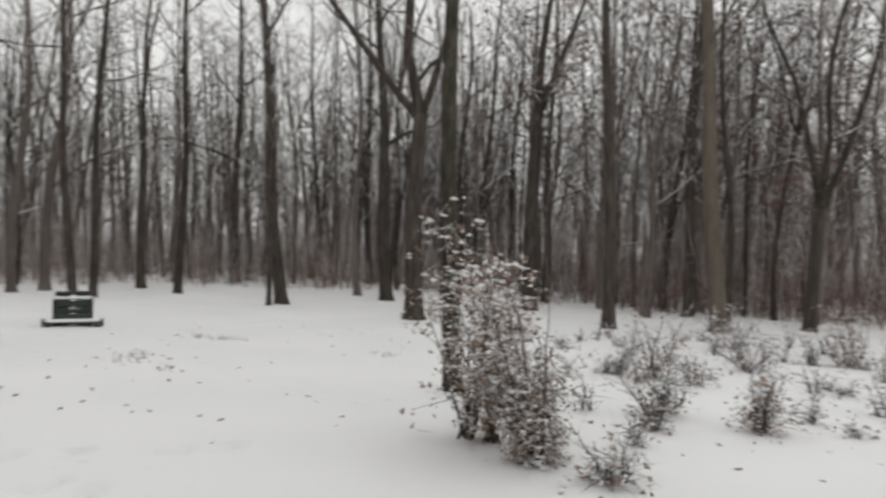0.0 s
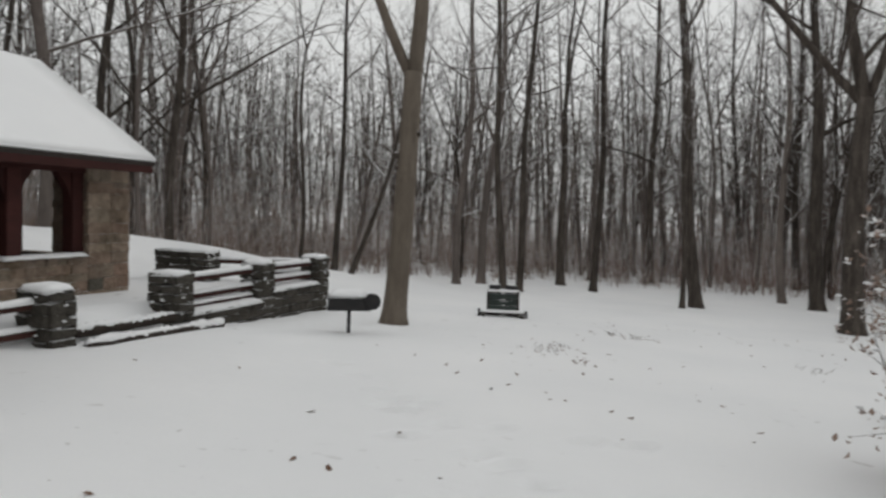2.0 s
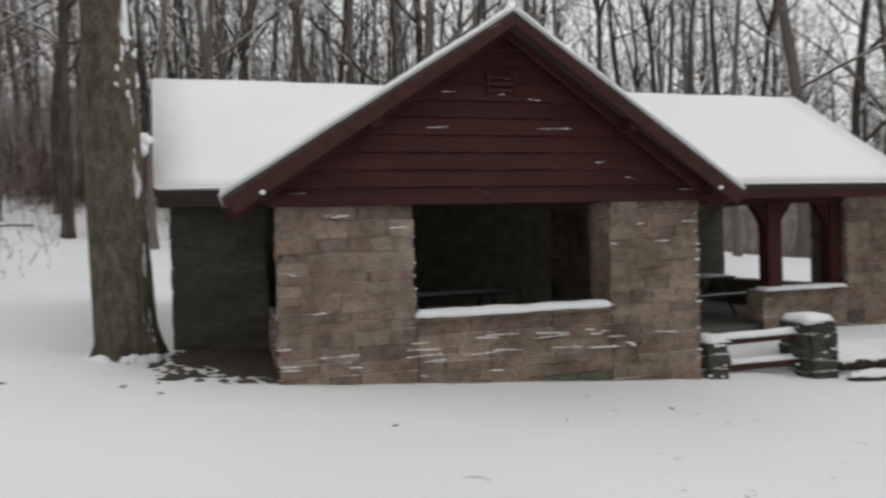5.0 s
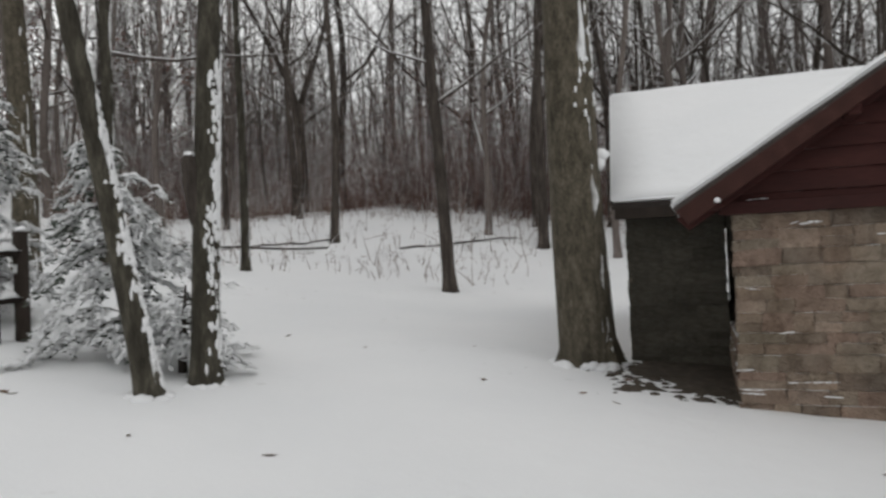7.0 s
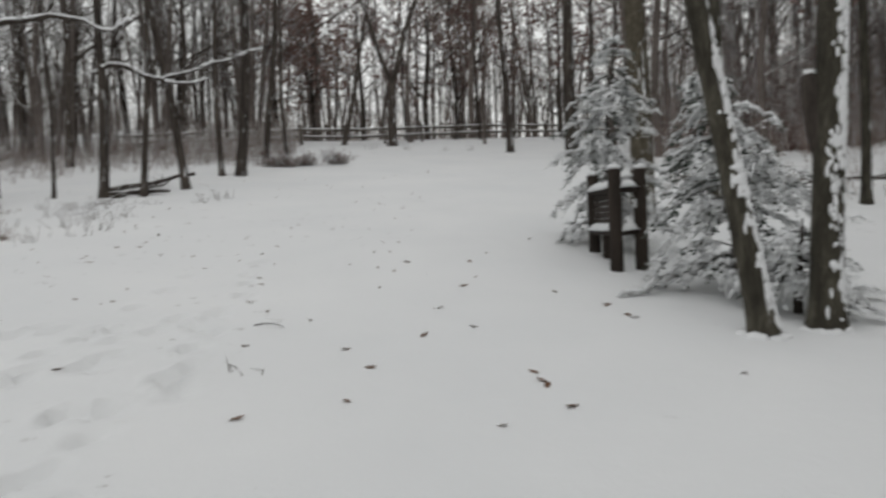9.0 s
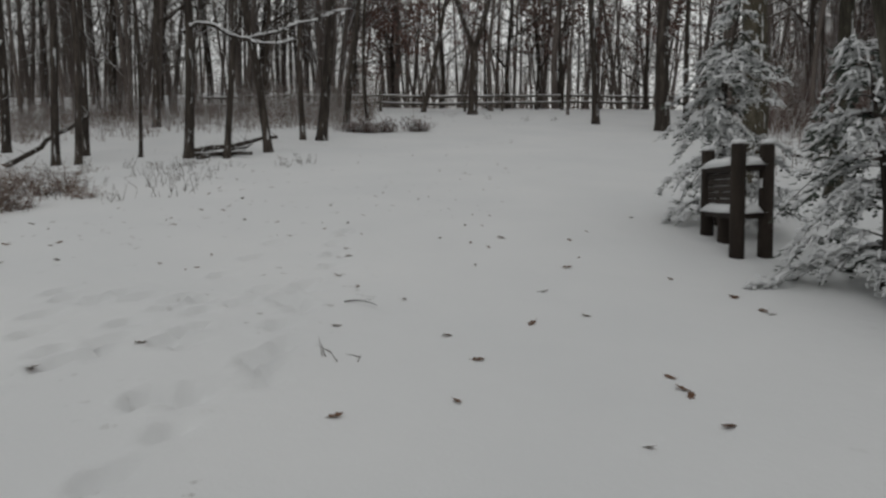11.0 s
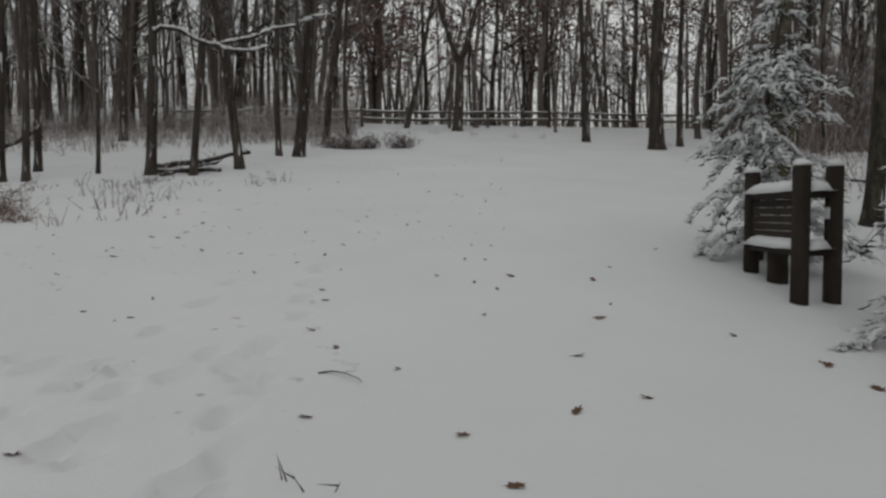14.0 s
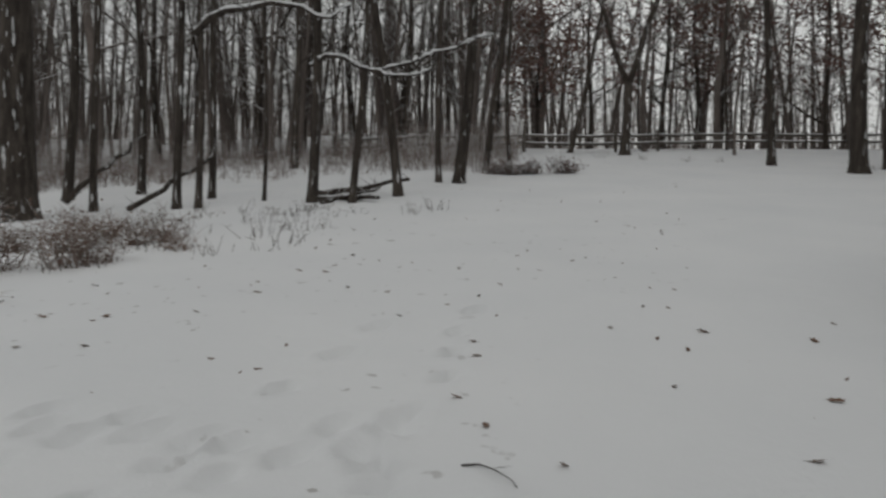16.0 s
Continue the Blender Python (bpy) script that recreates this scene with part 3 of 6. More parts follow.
block("lintel", gable, -0.12, -0.09, TOP - 0.0, 5.42, -0.058, TOP + 0.13, M_RED, 0.006, "red painted lintel board")
for x_, z_, w_ in ((2.63, 3.52, 0.16), (2.64, 3.33, 0.05), (3.3, 2.94, 0.28), (1.85, 2.94, 0.16), (3.9, 2.54, 0.08), (4.3, 2.35, 0.08), (0.25, 2.2, 0.12), (5.1, 2.2, 0.12), (3.05, 3.28, 0.1), (2.0, 3.35, 0.1)):
    streak(gable, x_, -0.058, z_, w_ * 0.8, 0.012, 0.005)
vent = part("vent", None, gable, "small louvred vent with snow on its ledges")
for k in range(3):
    block("louvre", vent, APEX_X - 0.17, -0.085, 3.36 + 0.075 * k, APEX_X + 0.13, -0.04, 3.40 + 0.075 * k, M_RED, 0.006)
for x_ in (APEX_X - 0.2, APEX_X + 0.13):
    block("frame", vent, x_, -0.09, 3.32, x_ + 0.03, -0.035, 3.60, M_RED, 0.005)


def roof_plane(name, parent, a, b, c, d, lift, thick, mat, bev, label="", ragged=0.0, seed=1, cuts=1):
    """A sheet over the corners a, b (eave) and c, d (ridge), lifted along its normal."""
    a, b, c, d = (Vector(q) for q in (a, b, c, d))
    n_ = (b - a).cross(d - a).normalized()
    if n_.z < 0:
        n_ = -n_
    s = Shell()
    lo = [q + n_ * lift for q in (a, b, c, d)]
    hi = [q + n_ * (lift + thick) for q in (a, b, c, d)]
    s.v = [tuple(q) for q in lo + hi]
    s.f = [(0, 3, 2, 1), (4, 5, 6, 7), (0, 1, 5, 4), (1, 2, 6, 5), (2, 3, 7, 6), (3, 0, 4, 7)]
    bm = bmesh.new()
    me = s.mesh(name, mat, False)
    bm.from_mesh(me)
    bmesh.ops.recalc_face_normals(bm, faces=bm.faces)
    bmesh.ops.bevel(bm, geom=bm.edges[:], offset=bev, segments=3 if ragged else 1, affect="EDGES")
    if cuts > 1:
        bmesh.ops.subdivide_edges(bm, edges=[e for e in bm.edges if e.calc_length() > 0.8], cuts=cuts, use_grid_fill=True)
        for v in bm.verts:
            v.co += n_ * noise.noise(v.co * 1.7) * ragged + Vector((0, 0, noise.noise(v.co * 5 + Vector((seed, 0, 0))) * ragged * 0.5))
    bm.to_mesh(me)
    bm.free()
    if cuts > 1:
        me.shade_smooth()
    return part(name, me, parent, label)


roof = part("roof", None, shelter, "gabled roof under a thick even layer of snow")
RZ, RY, EZ = 4.42, 4.95, 2.37
FY = -0.48
for sgn in (-1, 1):
    ex = APEX_X + sgn * (HALF + (0.12 if sgn < 0 else -0.08))
    ca = [(ex, FY, EAVE_Z), (ex, 4.6, EAVE_Z), (APEX_X, 4.9, APEX_Z), (APEX_X, FY, APEX_Z)]
    roof_plane("roof_deck", roof, *ca, -0.09, 0.09, M_SHINGLE, 0.01)
    roof_plane("roof_snow", roof, *ca, 0.0, 0.07, M_CAP, 0.03, "smooth layer of roof snow", 0.012, 2, 14)
    # barge board along the rake, rafters and purlin ends
    d_ = Vector((APEX_X - ex, 0, APEX_Z - EAVE_Z))
    for yy, hh, zz in ((FY - 0.02, 0.13, -0.04), (-0.2, 0.12, -0.1)):
        s = Shell()
        p0, p1 = Vector((ex - sgn * 0.02, yy, EAVE_Z + zz)), Vector((APEX_X, yy, APEX_Z + zz))
        s.v = [tuple(p0), tuple(p1), tuple(p1 - Vector((0, 0, hh))), tuple(p0 - Vector((0, 0, hh)) + Vector((-sgn * 0.12, 0, 0))), tuple(p0 + Vector((0, 0.05, 0))), tuple(p1 + Vector((0, 0.05, 0))), tuple(p1 + Vector((0, 0.05, -hh))), tuple(p0 + Vector((-sgn * 0.12, 0.05, -hh)))]
        s.f = [(0, 1, 2, 3), (4, 7, 6, 5), (0, 4, 5, 1), (3, 2, 6, 7), (0, 3, 7, 4), (1, 5, 6, 2)]
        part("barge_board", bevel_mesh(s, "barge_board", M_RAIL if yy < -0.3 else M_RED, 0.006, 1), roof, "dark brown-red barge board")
    for k in (0.12, 0.5):
        c = Vector((ex, 0, EAVE_Z - 0.12)) + d_ * k
        block("purlin_end", roof, c.x - 0.06, FY + 0.04, c.z - 0.16, c.x + 0.06, 0.1, c.z - 0.03, M_RED, 0.01)
    s = Shell()
    c = Vector((ex, FY - 0.02, EAVE_Z)) + d_ * 0.12
    s.lump((c.x - sgn * 0.02, FY - 0.02, c.z - 0.2), 0.035, 0.03, 0.025, rng)
    part("snow_tuft", s.mesh("snow_tuft", M_CAP), roof)
UL, UR = -1.38, 11.15
for y_e, z_e in ((1.82, EZ), (2 * RY - 1.82, EZ)):
    for x0, x1 in ((UL, UR),):
        ca = [(x0, y_e, z_e), (x1, y_e, z_e), (x1 + 0.12, RY, RZ), (x0 - 0.28, RY, RZ)]
        roof_plane("roof_deck", roof, *ca, -0.09, 0.09, M_SHINGLE, 0.01)
        roof_plane("roof_snow", roof, *ca, 0.0, 0.09, M_CAP, 0.035, "smooth layer of roof snow", 0.014, 5, 20)
block("fascia", roof, UL + 0.04, 1.86, EZ - 0.2, 0.0, 1.9, EZ - 0.05, M_TIMBER, 0.005, "dark fascia board")
block("fascia", roof, 5.3, 1.86, EZ - 0.2, UR - 0.04, 1.9, EZ - 0.05, M_RED, 0.005, "dark fascia board")
block("wall_plate", roof, UL + 0.1, 2.3, EZ - 0.12, 0.4, 2.62, EZ + 0.12, M_TIMBER, 0.01)
block("wall_plate", roof, 5.2, 2.42, EZ - 0.26, 10.98, 2.68, EZ + 0.12, M_RED, 0.01, "red painted beam")
block("wall_plate", roof, UL + 0.1, 7.2, EZ - 0.2, 10.98, 7.5, EZ + 0.1, M_TIMBER, 0.01)
for x_ in (UL + 0.2, UR - 0.35):
    block("tie_beam", roof, x_, 2.3, EZ - 0.14, x_ + 0.15, 7.5, EZ + 0.05, M_TIMBER, 0.01)
for x_ in [UL + 0.3 + 0.75 * k for k in range(17)]:
    s = Shell()
    if -0.6 < x_ < 5.9:
        continue
    s.v = [(x_, 1.9, EZ - 0.2), (x_ + 0.07, 1.9, EZ - 0.2), (x_ + 0.07, RY, RZ - 0.24), (x_, RY, RZ - 0.24), (x_, 1.9, EZ - 0.1), (x_ + 0.07, 1.9, EZ - 0.1), (x_ + 0.07, RY, RZ - 0.1), (x_, RY, RZ - 0.1)]
    s.f = [(0, 3, 2, 1), (4, 5, 6, 7), (0, 1, 5, 4), (1, 2, 6, 5), (2, 3, 7, 6), (3, 0, 4, 7)]
    part("rafter", bevel_mesh(s, "rafter", M_TIMBER, 0.005, 1), roof)


def red_post(x, y, z0, z1, sides):
    p = part("post", None, shelter, "dark red timber post with curved brackets")
    block("shaft", p, x - 0.13, y - 0.13, z0, x + 0.13, y + 0.13, z1, M_RED, 0.012)
    for sg in sides:
        s = Shell()
        n = 7
        for k in range(n + 1):
            a = k / n
            z = z1 - 0.62 + 0.62 * a
            ex = 0.13 + 0.34 * (1 - math.cos(a * math.pi / 2))
            for yy in (y - 0.08, y + 0.08):
                s.v += [(x + sg * 0.1, yy, z), (x + sg * ex, yy, z)]
        for k in range(n):
            o = k * 4
            s.f += [(o, o + 4, o + 5, o + 1), (o + 2, o + 3, o + 7, o + 6), (o + 1, o + 5, o + 7, o + 3), (o, o + 2, o + 6, o + 4)]
        part("bracket", s.mesh("bracket", M_RED, False), p)


red_post(8.55, 2.55, 0.6, EZ - 0.2, (-1, 1))
red_post(9.92, 2.6, 0.6, EZ - 0.2, (-1,))
red_post(10.8, 5.1, 0.5, EZ - 0.1, ())
red_post(7.8, 7.35, 0.6, EZ - 0.2, (-1, 1))


# ---- picnic tables inside ----
def picnic_table(m, label):
    t = thing("picnic_table", label, "table", m, "tables in the shelter")
    for k in range(4):
        block("top_plank", t, -0.9, -0.36 + k * 0.185, 0.71, 0.9, -0.185 + k * 0.185, 0.755, M_GREEN, 0.008)
    for sgn in (-1, 1):
        block("bench_seat", t, -0.9, sgn * 0.72 - 0.13, 0.42, 0.9, sgn * 0.72 + 0.13, 0.465, M_GREEN, 0.008)
        for x_ in (-0.62, 0.62):
            s = Shell()
            s.tube([(x_, sgn * 0.62, 0.0), (x_, sgn * 0.22, 0.71)], [0.045, 0.045], 4)
            part("leg", s.mesh("leg", M_GREEN, False), t)
    for x_ in (-0.62, 0.62):
        block("cross_bar", t, x_ - 0.03, -0.8, 0.36, x_ + 0.03, 0.8, 0.42, M_GREEN, 0.006)
    return t


open_table = picnic_table(SH @ pose(8.0, 4.2, 0.02, 0, 0, 8), "dark green wooden picnic table dusted with snow")
cap("table_snow", open_table, 0.3, -0.34, 0.88, 0.36, 0.757, 0.03, 31, "snow blown onto the table's end", 0.01)
picnic_table(SH @ pose(3.0, 3.4, 0.02, 0, 0, 4), "dark wooden picnic table in the shelter's shade")

# ---- stone and rail enclosure beside the shelter ----
def local_ground(u, v):
    q = SH @ Vector((u, v, 0))
    return ground(q.x, q.y)


def rubble_pillar(u0, v0, u1, v1, top, label, snow, seed):
    """A pillar of stacked dark stones with a snow cap."""
    c = ((u0 + u1) / 2, (v0 + v1) / 2)
    z0 = min(local_ground(u0, v0), local_ground(u1, v1)) - 0.25
    p = thing("stone_pillar", label, "pillar", SH @ pose(c[0], c[1], z0), "pillars of the enclosure")
    rg = random.Random(seed)
    w, d, h = u1 - u0, v1 - v0, top - z0
    block("core", p, -w / 2 + 0.05, -d / 2 + 0.05, 0, w / 2 - 0.05, d / 2 - 0.05, h - 0.03, M_STONE_DARK, 0.02)
    rows_n = max(3, round(h / 0.17))
    for r in range(rows_n):
        hz = h / rows_n
        for side in range(4):
            length = w if side % 2 == 0 else d
            a = -length / 2
            while a < length / 2 - 0.03:
                k = min(rg.uniform(0.2, 0.42), length / 2 - a)
                if length / 2 - a - k < 0.12:
                    k = length / 2 - a
                ob = new("stone", DARK_STONES[rg.randrange(len(DARK_STONES))])
                ob.parent = p
                t = 0.15 + rg.uniform(-0.02, 0.05)
                off = (d if side % 2 == 0 else w) / 2 - 0.05
                m = Matrix.Rotation(side * math.pi / 2, 4, "Z") @ Matrix.LocRotScale((a + k / 2, -off, (r + 0.5) * hz), Euler((rg.uniform(-.16, .16), rg.uniform(-.14, .14), rg.uniform(-.2, .2))), (k * rg.uniform(0.85, 1.05), t * rg.uniform(0.9, 1.25), hz * rg.uniform(0.78, 1.12)))
                ob.matrix_basis = m
                a += k
    for k in range(14):
        side = rg.choice((0, 0, 3, 3, 1))
        span_, off = (w, d / 2) if side % 2 == 0 else (d, w / 2)
        q = Matrix.Rotation(side * math.pi / 2, 4, "Z") @ Vector((rg.uniform(-0.45, 0.45) * span_, -off - 0.03, h * rg.uniform(0.35, 0.95)))
        s = Shell()
        s.lump(tuple(q), rg.uniform(0.02, 0.06), rg.uniform(0.02, 0.05), rg.uniform(0.012, 0.028), rg, 4, 7)
        part("snow_fleck", s.mesh("snow_fleck", M_CAP), p)
    if snow:
        cap("snow_cap", p, -w / 2 - 0.03, -d / 2 - 0.03, w / 2 + 0.03, d / 2 + 0.03, h - 0.01, snow, seed, "thick cap of snow", 0.03)
    return p


DARK_STONES = []
for me_ in STONE_MESHES:
    c_ = me_.copy()
    c_.materials.clear()
    c_.materials.append(M_STONE_DARK)
    DARK_STONES.append(c_)

rubble_pillar(5.42, 0.05, 5.72, 0.45, 0.24, "short stack of dark stones against the shelter wall", 0.07, 1)
rubble_pillar(6.98, 0.0, 7.42, 0.5, 0.40, "dark fieldstone pillar with a thick snow cap", 0.1, 2)
rubble_pillar(9.6, 0.1, 10.06, 0.6, 0.42, "dark fieldstone pillar beside the log steps", 0.07, 3)
rubble_pillar(12.2, 0.1, 12.64, 0.55, 0.46, "dark fieldstone pillar between two rail panels", 0.08, 4)
rubble_pillar(14.55, 0.1, 15.0, 0.55, 0.46, "dark fieldstone corner pillar of the enclosure", 0.08, 5)
rubble_pillar(13.5, 2.4, 13.95, 3.8, 0.52, "wide dark fieldstone pillar at the enclosure's back", 0.07, 6)


def rail_panel(u0, v0, u1, v1, zs, label):
    p = thing("rail_panel", label, "railing", SH @ pose(u0, v0, 0, 0, 0, math.degrees(math.atan2(v1 - v0, u1 - u0))), "rail panels of the enclosure")
    length = math.hypot(u1 - u0, v1 - v0)
    for z0, z1, h in zs:
        s = Shell()
        s.box(-0.08, -0.07, -h, length + 0.08, 0.07, 0, pose(0, 0, z0, 0, -math.degrees(math.atan2(z1 - z0, length)), 0))
        r = part("rail", bevel_mesh(s, "rail", M_RAIL, 0.012, 2), p)
        c = cap("rail_snow", p, -0.05, -0.085, length + 0.05, 0.085, 0, 0.075, int(u0 * 10 + z0 * 100), "strip of snow lying on the rail", 0.01)
        c.matrix_basis = pose(0, 0, z0, 0, -math.degrees(math.atan2(z1 - z0, length)), 0)


rail_panel(5.72, 0.25, 7.0, 0.25, [(0.22, 0.24, 0.09), (-0.12, -0.12, 0.1)], "dark red timber rails carrying strips of snow")
rail_panel(10.05, 0.35, 12.22, 0.35, [(0.33, 0.36, 0.1), (0.02, 0.03, 0.1), (-0.16, -0.17, 0.08)], "dark timber rails heaped with snow between pillars")
rail_panel(12.62, 0.35, 14.57, 0.35, [(0.36, 0.36, 0.1), (0.1, 0.08, 0.1)], "dark timber rails heaped with snow above a low wall")
rail_panel(13.85, 2.6, 14.8, 0.5, [(0.34, 0.34, 0.1), (0.08, 0.08, 0.1)], "dark timber rails at the far side of the enclosure")


def low_rubble(u0, u1, v, z1, label, seed):
    z0 = min(local_ground(u0, v - 0.4), local_ground(u1, v - 0.4)) - 0.25
    p = thing("low_stone_wall", label, "wall", SH @ pose(u0, v, z0), "low walls of the enclosure")
    rg = random.Random(seed)
    h, length = z1 - z0, u1 - u0
    block("core", p, 0, -0.12, 0, length, 0.3, h - 0.04, M_STONE_DARK, 0.02)
    rows_n = max(2, round(h / 0.18))
    for r in range(rows_n):
        a = 0
        while a < length - 0.03:
            k = rg.uniform(0.22, 0.5)
            if length - a - k < 0.15:
                k = length - a
            ob = new("stone", DARK_STONES[rg.randrange(len(DARK_STONES))])
            ob.parent = p
            ob.matrix_basis = Matrix.LocRotScale((a + k / 2, -0.16, (r + 0.5) * h / rows_n), Euler((rg.uniform(-.06, .06), rg.uniform(-.06, .06), 0)), (k - 0.01, 0.16 + rg.uniform(-.02, .05), h / rows_n - 0.008))
            a += k
    cap("wall_snow", p, -0.02, -0.26, length + 0.02, 0.3, h - 0.02, 0.07, seed, "snow along the wall top", 0.02)


low_rubble(10.05, 12.22, 0.3, -0.28, "low dark fieldstone wall under snowy rails", 11)
low_rubble(12.62, 14.57, 0.3, -0.12, "low dark fieldstone wall topped with snow", 12)


def log_step(u0, v0, u1, v1, z0, z1, seed, label):
    s = Shell()
    n = 9
    rg = random.Random(seed)
    pts = [(u0 + (u1 - u0) * i / n, v0 + (v1 - v0) * i / n + rg.uniform(-.03, .03), z0 + (z1 - z0) * i / n + rg.uniform(-.01, .01)) for i in range(n + 1)]
    s.tube(pts, [0.085 + rg.uniform(-.012, .012) for _ in pts], 9)
    t = thing("log_step", label, "step", SH, "log steps to the terrace")
    part("log", s.mesh("log", M_TIMBER), t)
    s = Shell()
    m = n * 5
    ridge = [Vector(pts[0]).lerp(Vector(pts[-1]), i / m) + Vector((0, rg.uniform(-.012, .012), 0.055 + rg.uniform(-.02, .012))) for i in range(m + 1)]
    s.tube(ridge, [0.07 + rg.uniform(-.025, .018) for _ in ridge], 9)
    part("step_snow", s.mesh("step_snow", M_CAP), t, "lumpy snow on the log")


log_step(7.4, 0.1, 9.75, 0.12, -0.24, -0.30, 1, "snow-covered log edging of the terrace")
log_step(7.4, -0.28, 10.5, -0.2, -0.40, -0.50, 2, "lower snow-covered log edging")


# ---- charcoal grill on a post ----
gz = ground(-8.21, 10.09)
grill = thing("pedestal_grill", "black iron pedestal grill heaped with snow", "grill", pose(-8.21, 10.09, gz, 0, 0, 40))
s = Shell()
s.tube([(0, 0, -0.2), (0, 0, 0.48)], [0.035, 0.035], 10)
part("post", s.mesh("post", M_IRON), grill)
block("firebox_floor", grill, -0.36, -0.25, 0.43, 0.36, 0.25, 0.455, M_IRON, 0.006)
for a_ in ((-0.37, -0.26, 0.43, 0.37, -0.245, 0.68), (-0.37, 0.245, 0.43, 0.37, 0.26, 0.68), (-0.375, -0.245, 0.43, -0.36, 0.245, 0.68), (0.36, -0.245, 0.43, 0.375, 0.245, 0.68)):
    block("firebox_side", grill, *a_, M_IRON, 0.004)
s = Shell()
s.tube([(0.40, -0.30, 0.60), (0.40, -0.29, 0.60), (0.40, -0.22, 0.60), (0.40, -0.21, 0.60)], [0.12, 0.145, 0.145, 0.12], 20)
part("crank_wheel", s.mesh("crank_wheel", M_IRON), grill, "round iron crank wheel")
s = Shell()
for k in range(9):
    s.tube([(-0.33 + k * 0.08, -0.24, 0.665), (-0.33 + k * 0.08, 0.24, 0.665)], [0.008, 0.008], 5)
part("grate", s.mesh("grate", M_IRON), grill)
cap("grill_snow", grill, -0.36, -0.25, 0.33, 0.25, 0.67, 0.14, 8, "thick block of snow on the grate", 0.02)

# ---- twin litter bins on a timber base ----
bx, by = -8.6, 16.86
bins = thing("twin_litter_bins", "two dark bins behind slats on snowy timber base", "litter bin", pose(bx, by, ground(bx, by), 0, 0, 27))
for k in range(3):
    block("slat", bins, -0.36, -0.27, 0.16 + k * 0.15, 0.36, -0.235, 0.295 + k * 0.15, M_GREEN, 0.008)
for x_ in (-0.37, 0.37):
    block("upright", bins, x_ - 0.045, -0.24, 0.0, x_ + 0.045, -0.15, 0.66, M_TIMBER, 0.01)
    block("skid", bins, x_ * 1.35 - 0.05, -0.45, -0.03, x_ * 1.35 + 0.05, 0.4, 0.09, M_TIMBER, 0.012)
block("base_beam", bins, -0.58, -0.42, 0.08, 0.58, -0.3, 0.15, M_TIMBER, 0.012)
cap("base_snow", bins, -0.58, -0.44, 0.58, -0.28, 0.145, 0.05, 3, "strip of snow", 0.01)
block("lid_board", bins, -0.42, -0.26, 0.62, 0.42, 0.24, 0.65, M_TIMBER, 0.01)
cap("lid_snow", bins, -0.42, -0.26, 0.42, 0.24, 0.645, 0.045, 9, "snow on the bin lid", 0.01)
for x_ in (-0.21, 0.21):
    s = Shell()
    s.tube([(x_, 0.0, 0.02), (x_, 0.0, 0.76), (x_, 0.0, 0.80), (x_, 0.0, 0.83)], [0.165, 0.165, 0.15, 0.05], 18)
    part("bin", s.mesh("bin", M_IRON), bins, "dark steel drum")
block("name_plate", bins, -0.1, -0.277, 0.40, 0.14, -0.271, 0.425, M_STEEL, 0.001, "small pale plate")
for x_ in (-0.6, 0.6):
    s = Shell()
    s.tube([(x_ - 0.03, -0.36, 0.11), (x_ + 0.03, -0.36, 0.11)], [0.11, 0.11], 14)
    part("wheel", s.mesh("wheel", M_IRON), bins)

# ---- trail sign of posts and planks ----
A_, B_, C_ = Vector((-5.30, -11.35, 0)), Vector((-5.0, -9.95, 0)), Vector((-5.42, -10.0, 0))
gz = ground(B_.x, B_.y)
sign = thing("trail_sign", "brown timber trail sign with snow on its beams", "sign", pose(B_.x, B_.y, gz))
A_, B_, C_ = A_ - Vector((-5.0, -9.95, 0)), Vector((0, 0, 0)), C_ - Vector((-5.0, -9.95, 0))


def round_post(p, z0, z1, r, label=""):
    s = Shell()
    s.tube([(p.x, p.y, z0), (p.x, p.y, z0 + 0.7), (p.x, p.y, z1 - 0.02), (p.x, p.y, z1)], [r * 1.05, r, r, r * 0.85], 10)
    return part("post", s.mesh("post", M_TIMBER), sign, label)


round_post(A_, -0.2, 1.47, 0.095)
s = Shell()
s.lump((A_.x, A_.y, 1.49), 0.11, 0.11, 0.05, rng, 5, 10)
part("post_snow", s.mesh("post_snow", M_CAP), sign)
round_post(B_, -0.3, 1.47, 0.095)
post_c = round_post(C_, -0.2, 1.47, 0.095)
for p_ in (B_, C_):
    s = Shell()
    s.lump((p_.x, p_.y, 1.49), 0.10, 0.10, 0.045, rng, 5, 10)
    part("post_snow", s.mesh("post_snow", M_CAP), sign)
round_post(A_.lerp(B_, 0.36) + Vector((-0.14, 0, 0)), -0.2, 0.62, 0.12)


def span(name, p, q, z0, z1, t, mat, label="", trim=0.06):
    d = q - p
    s = Shell()
    s.box(trim, -t / 2, z0, d.length - trim, t / 2, z1)
    return part(name, bevel_mesh(s, name, mat, 0.012, 2), sign, label, pose(p.x, p.y, 0, 0, 0, math.degrees(math.atan2(d.y, d.x))))


for p, q, sd in ((A_, B_, 21), (B_, C_, 22)):
    d = q - p
    for z0, z1 in ((1.12, 1.22), (0.5, 0.6)):
        span("beam", p, q, z0, z1, 0.12, M_TIMBER)
        c = cap("beam_snow", sign, 0.07, -0.11, d.length - 0.08, 0.11, 0, 0.13, sd, "thick snow lying on the beam", 0.02)
        c.matrix_basis = pose(p.x, p.y, z1 - 0.005, 0, 0, math.degrees(math.atan2(d.y, d.x)))
for k in range(5):
    span("plank", A_, B_, 0.68 + k * 0.088, 0.76 + k * 0.088, 0.04, M_TIMBER)
s = Shell()
s.box(-0.03, 0.085, 0.9, 0.03, 0.101, 1.02)
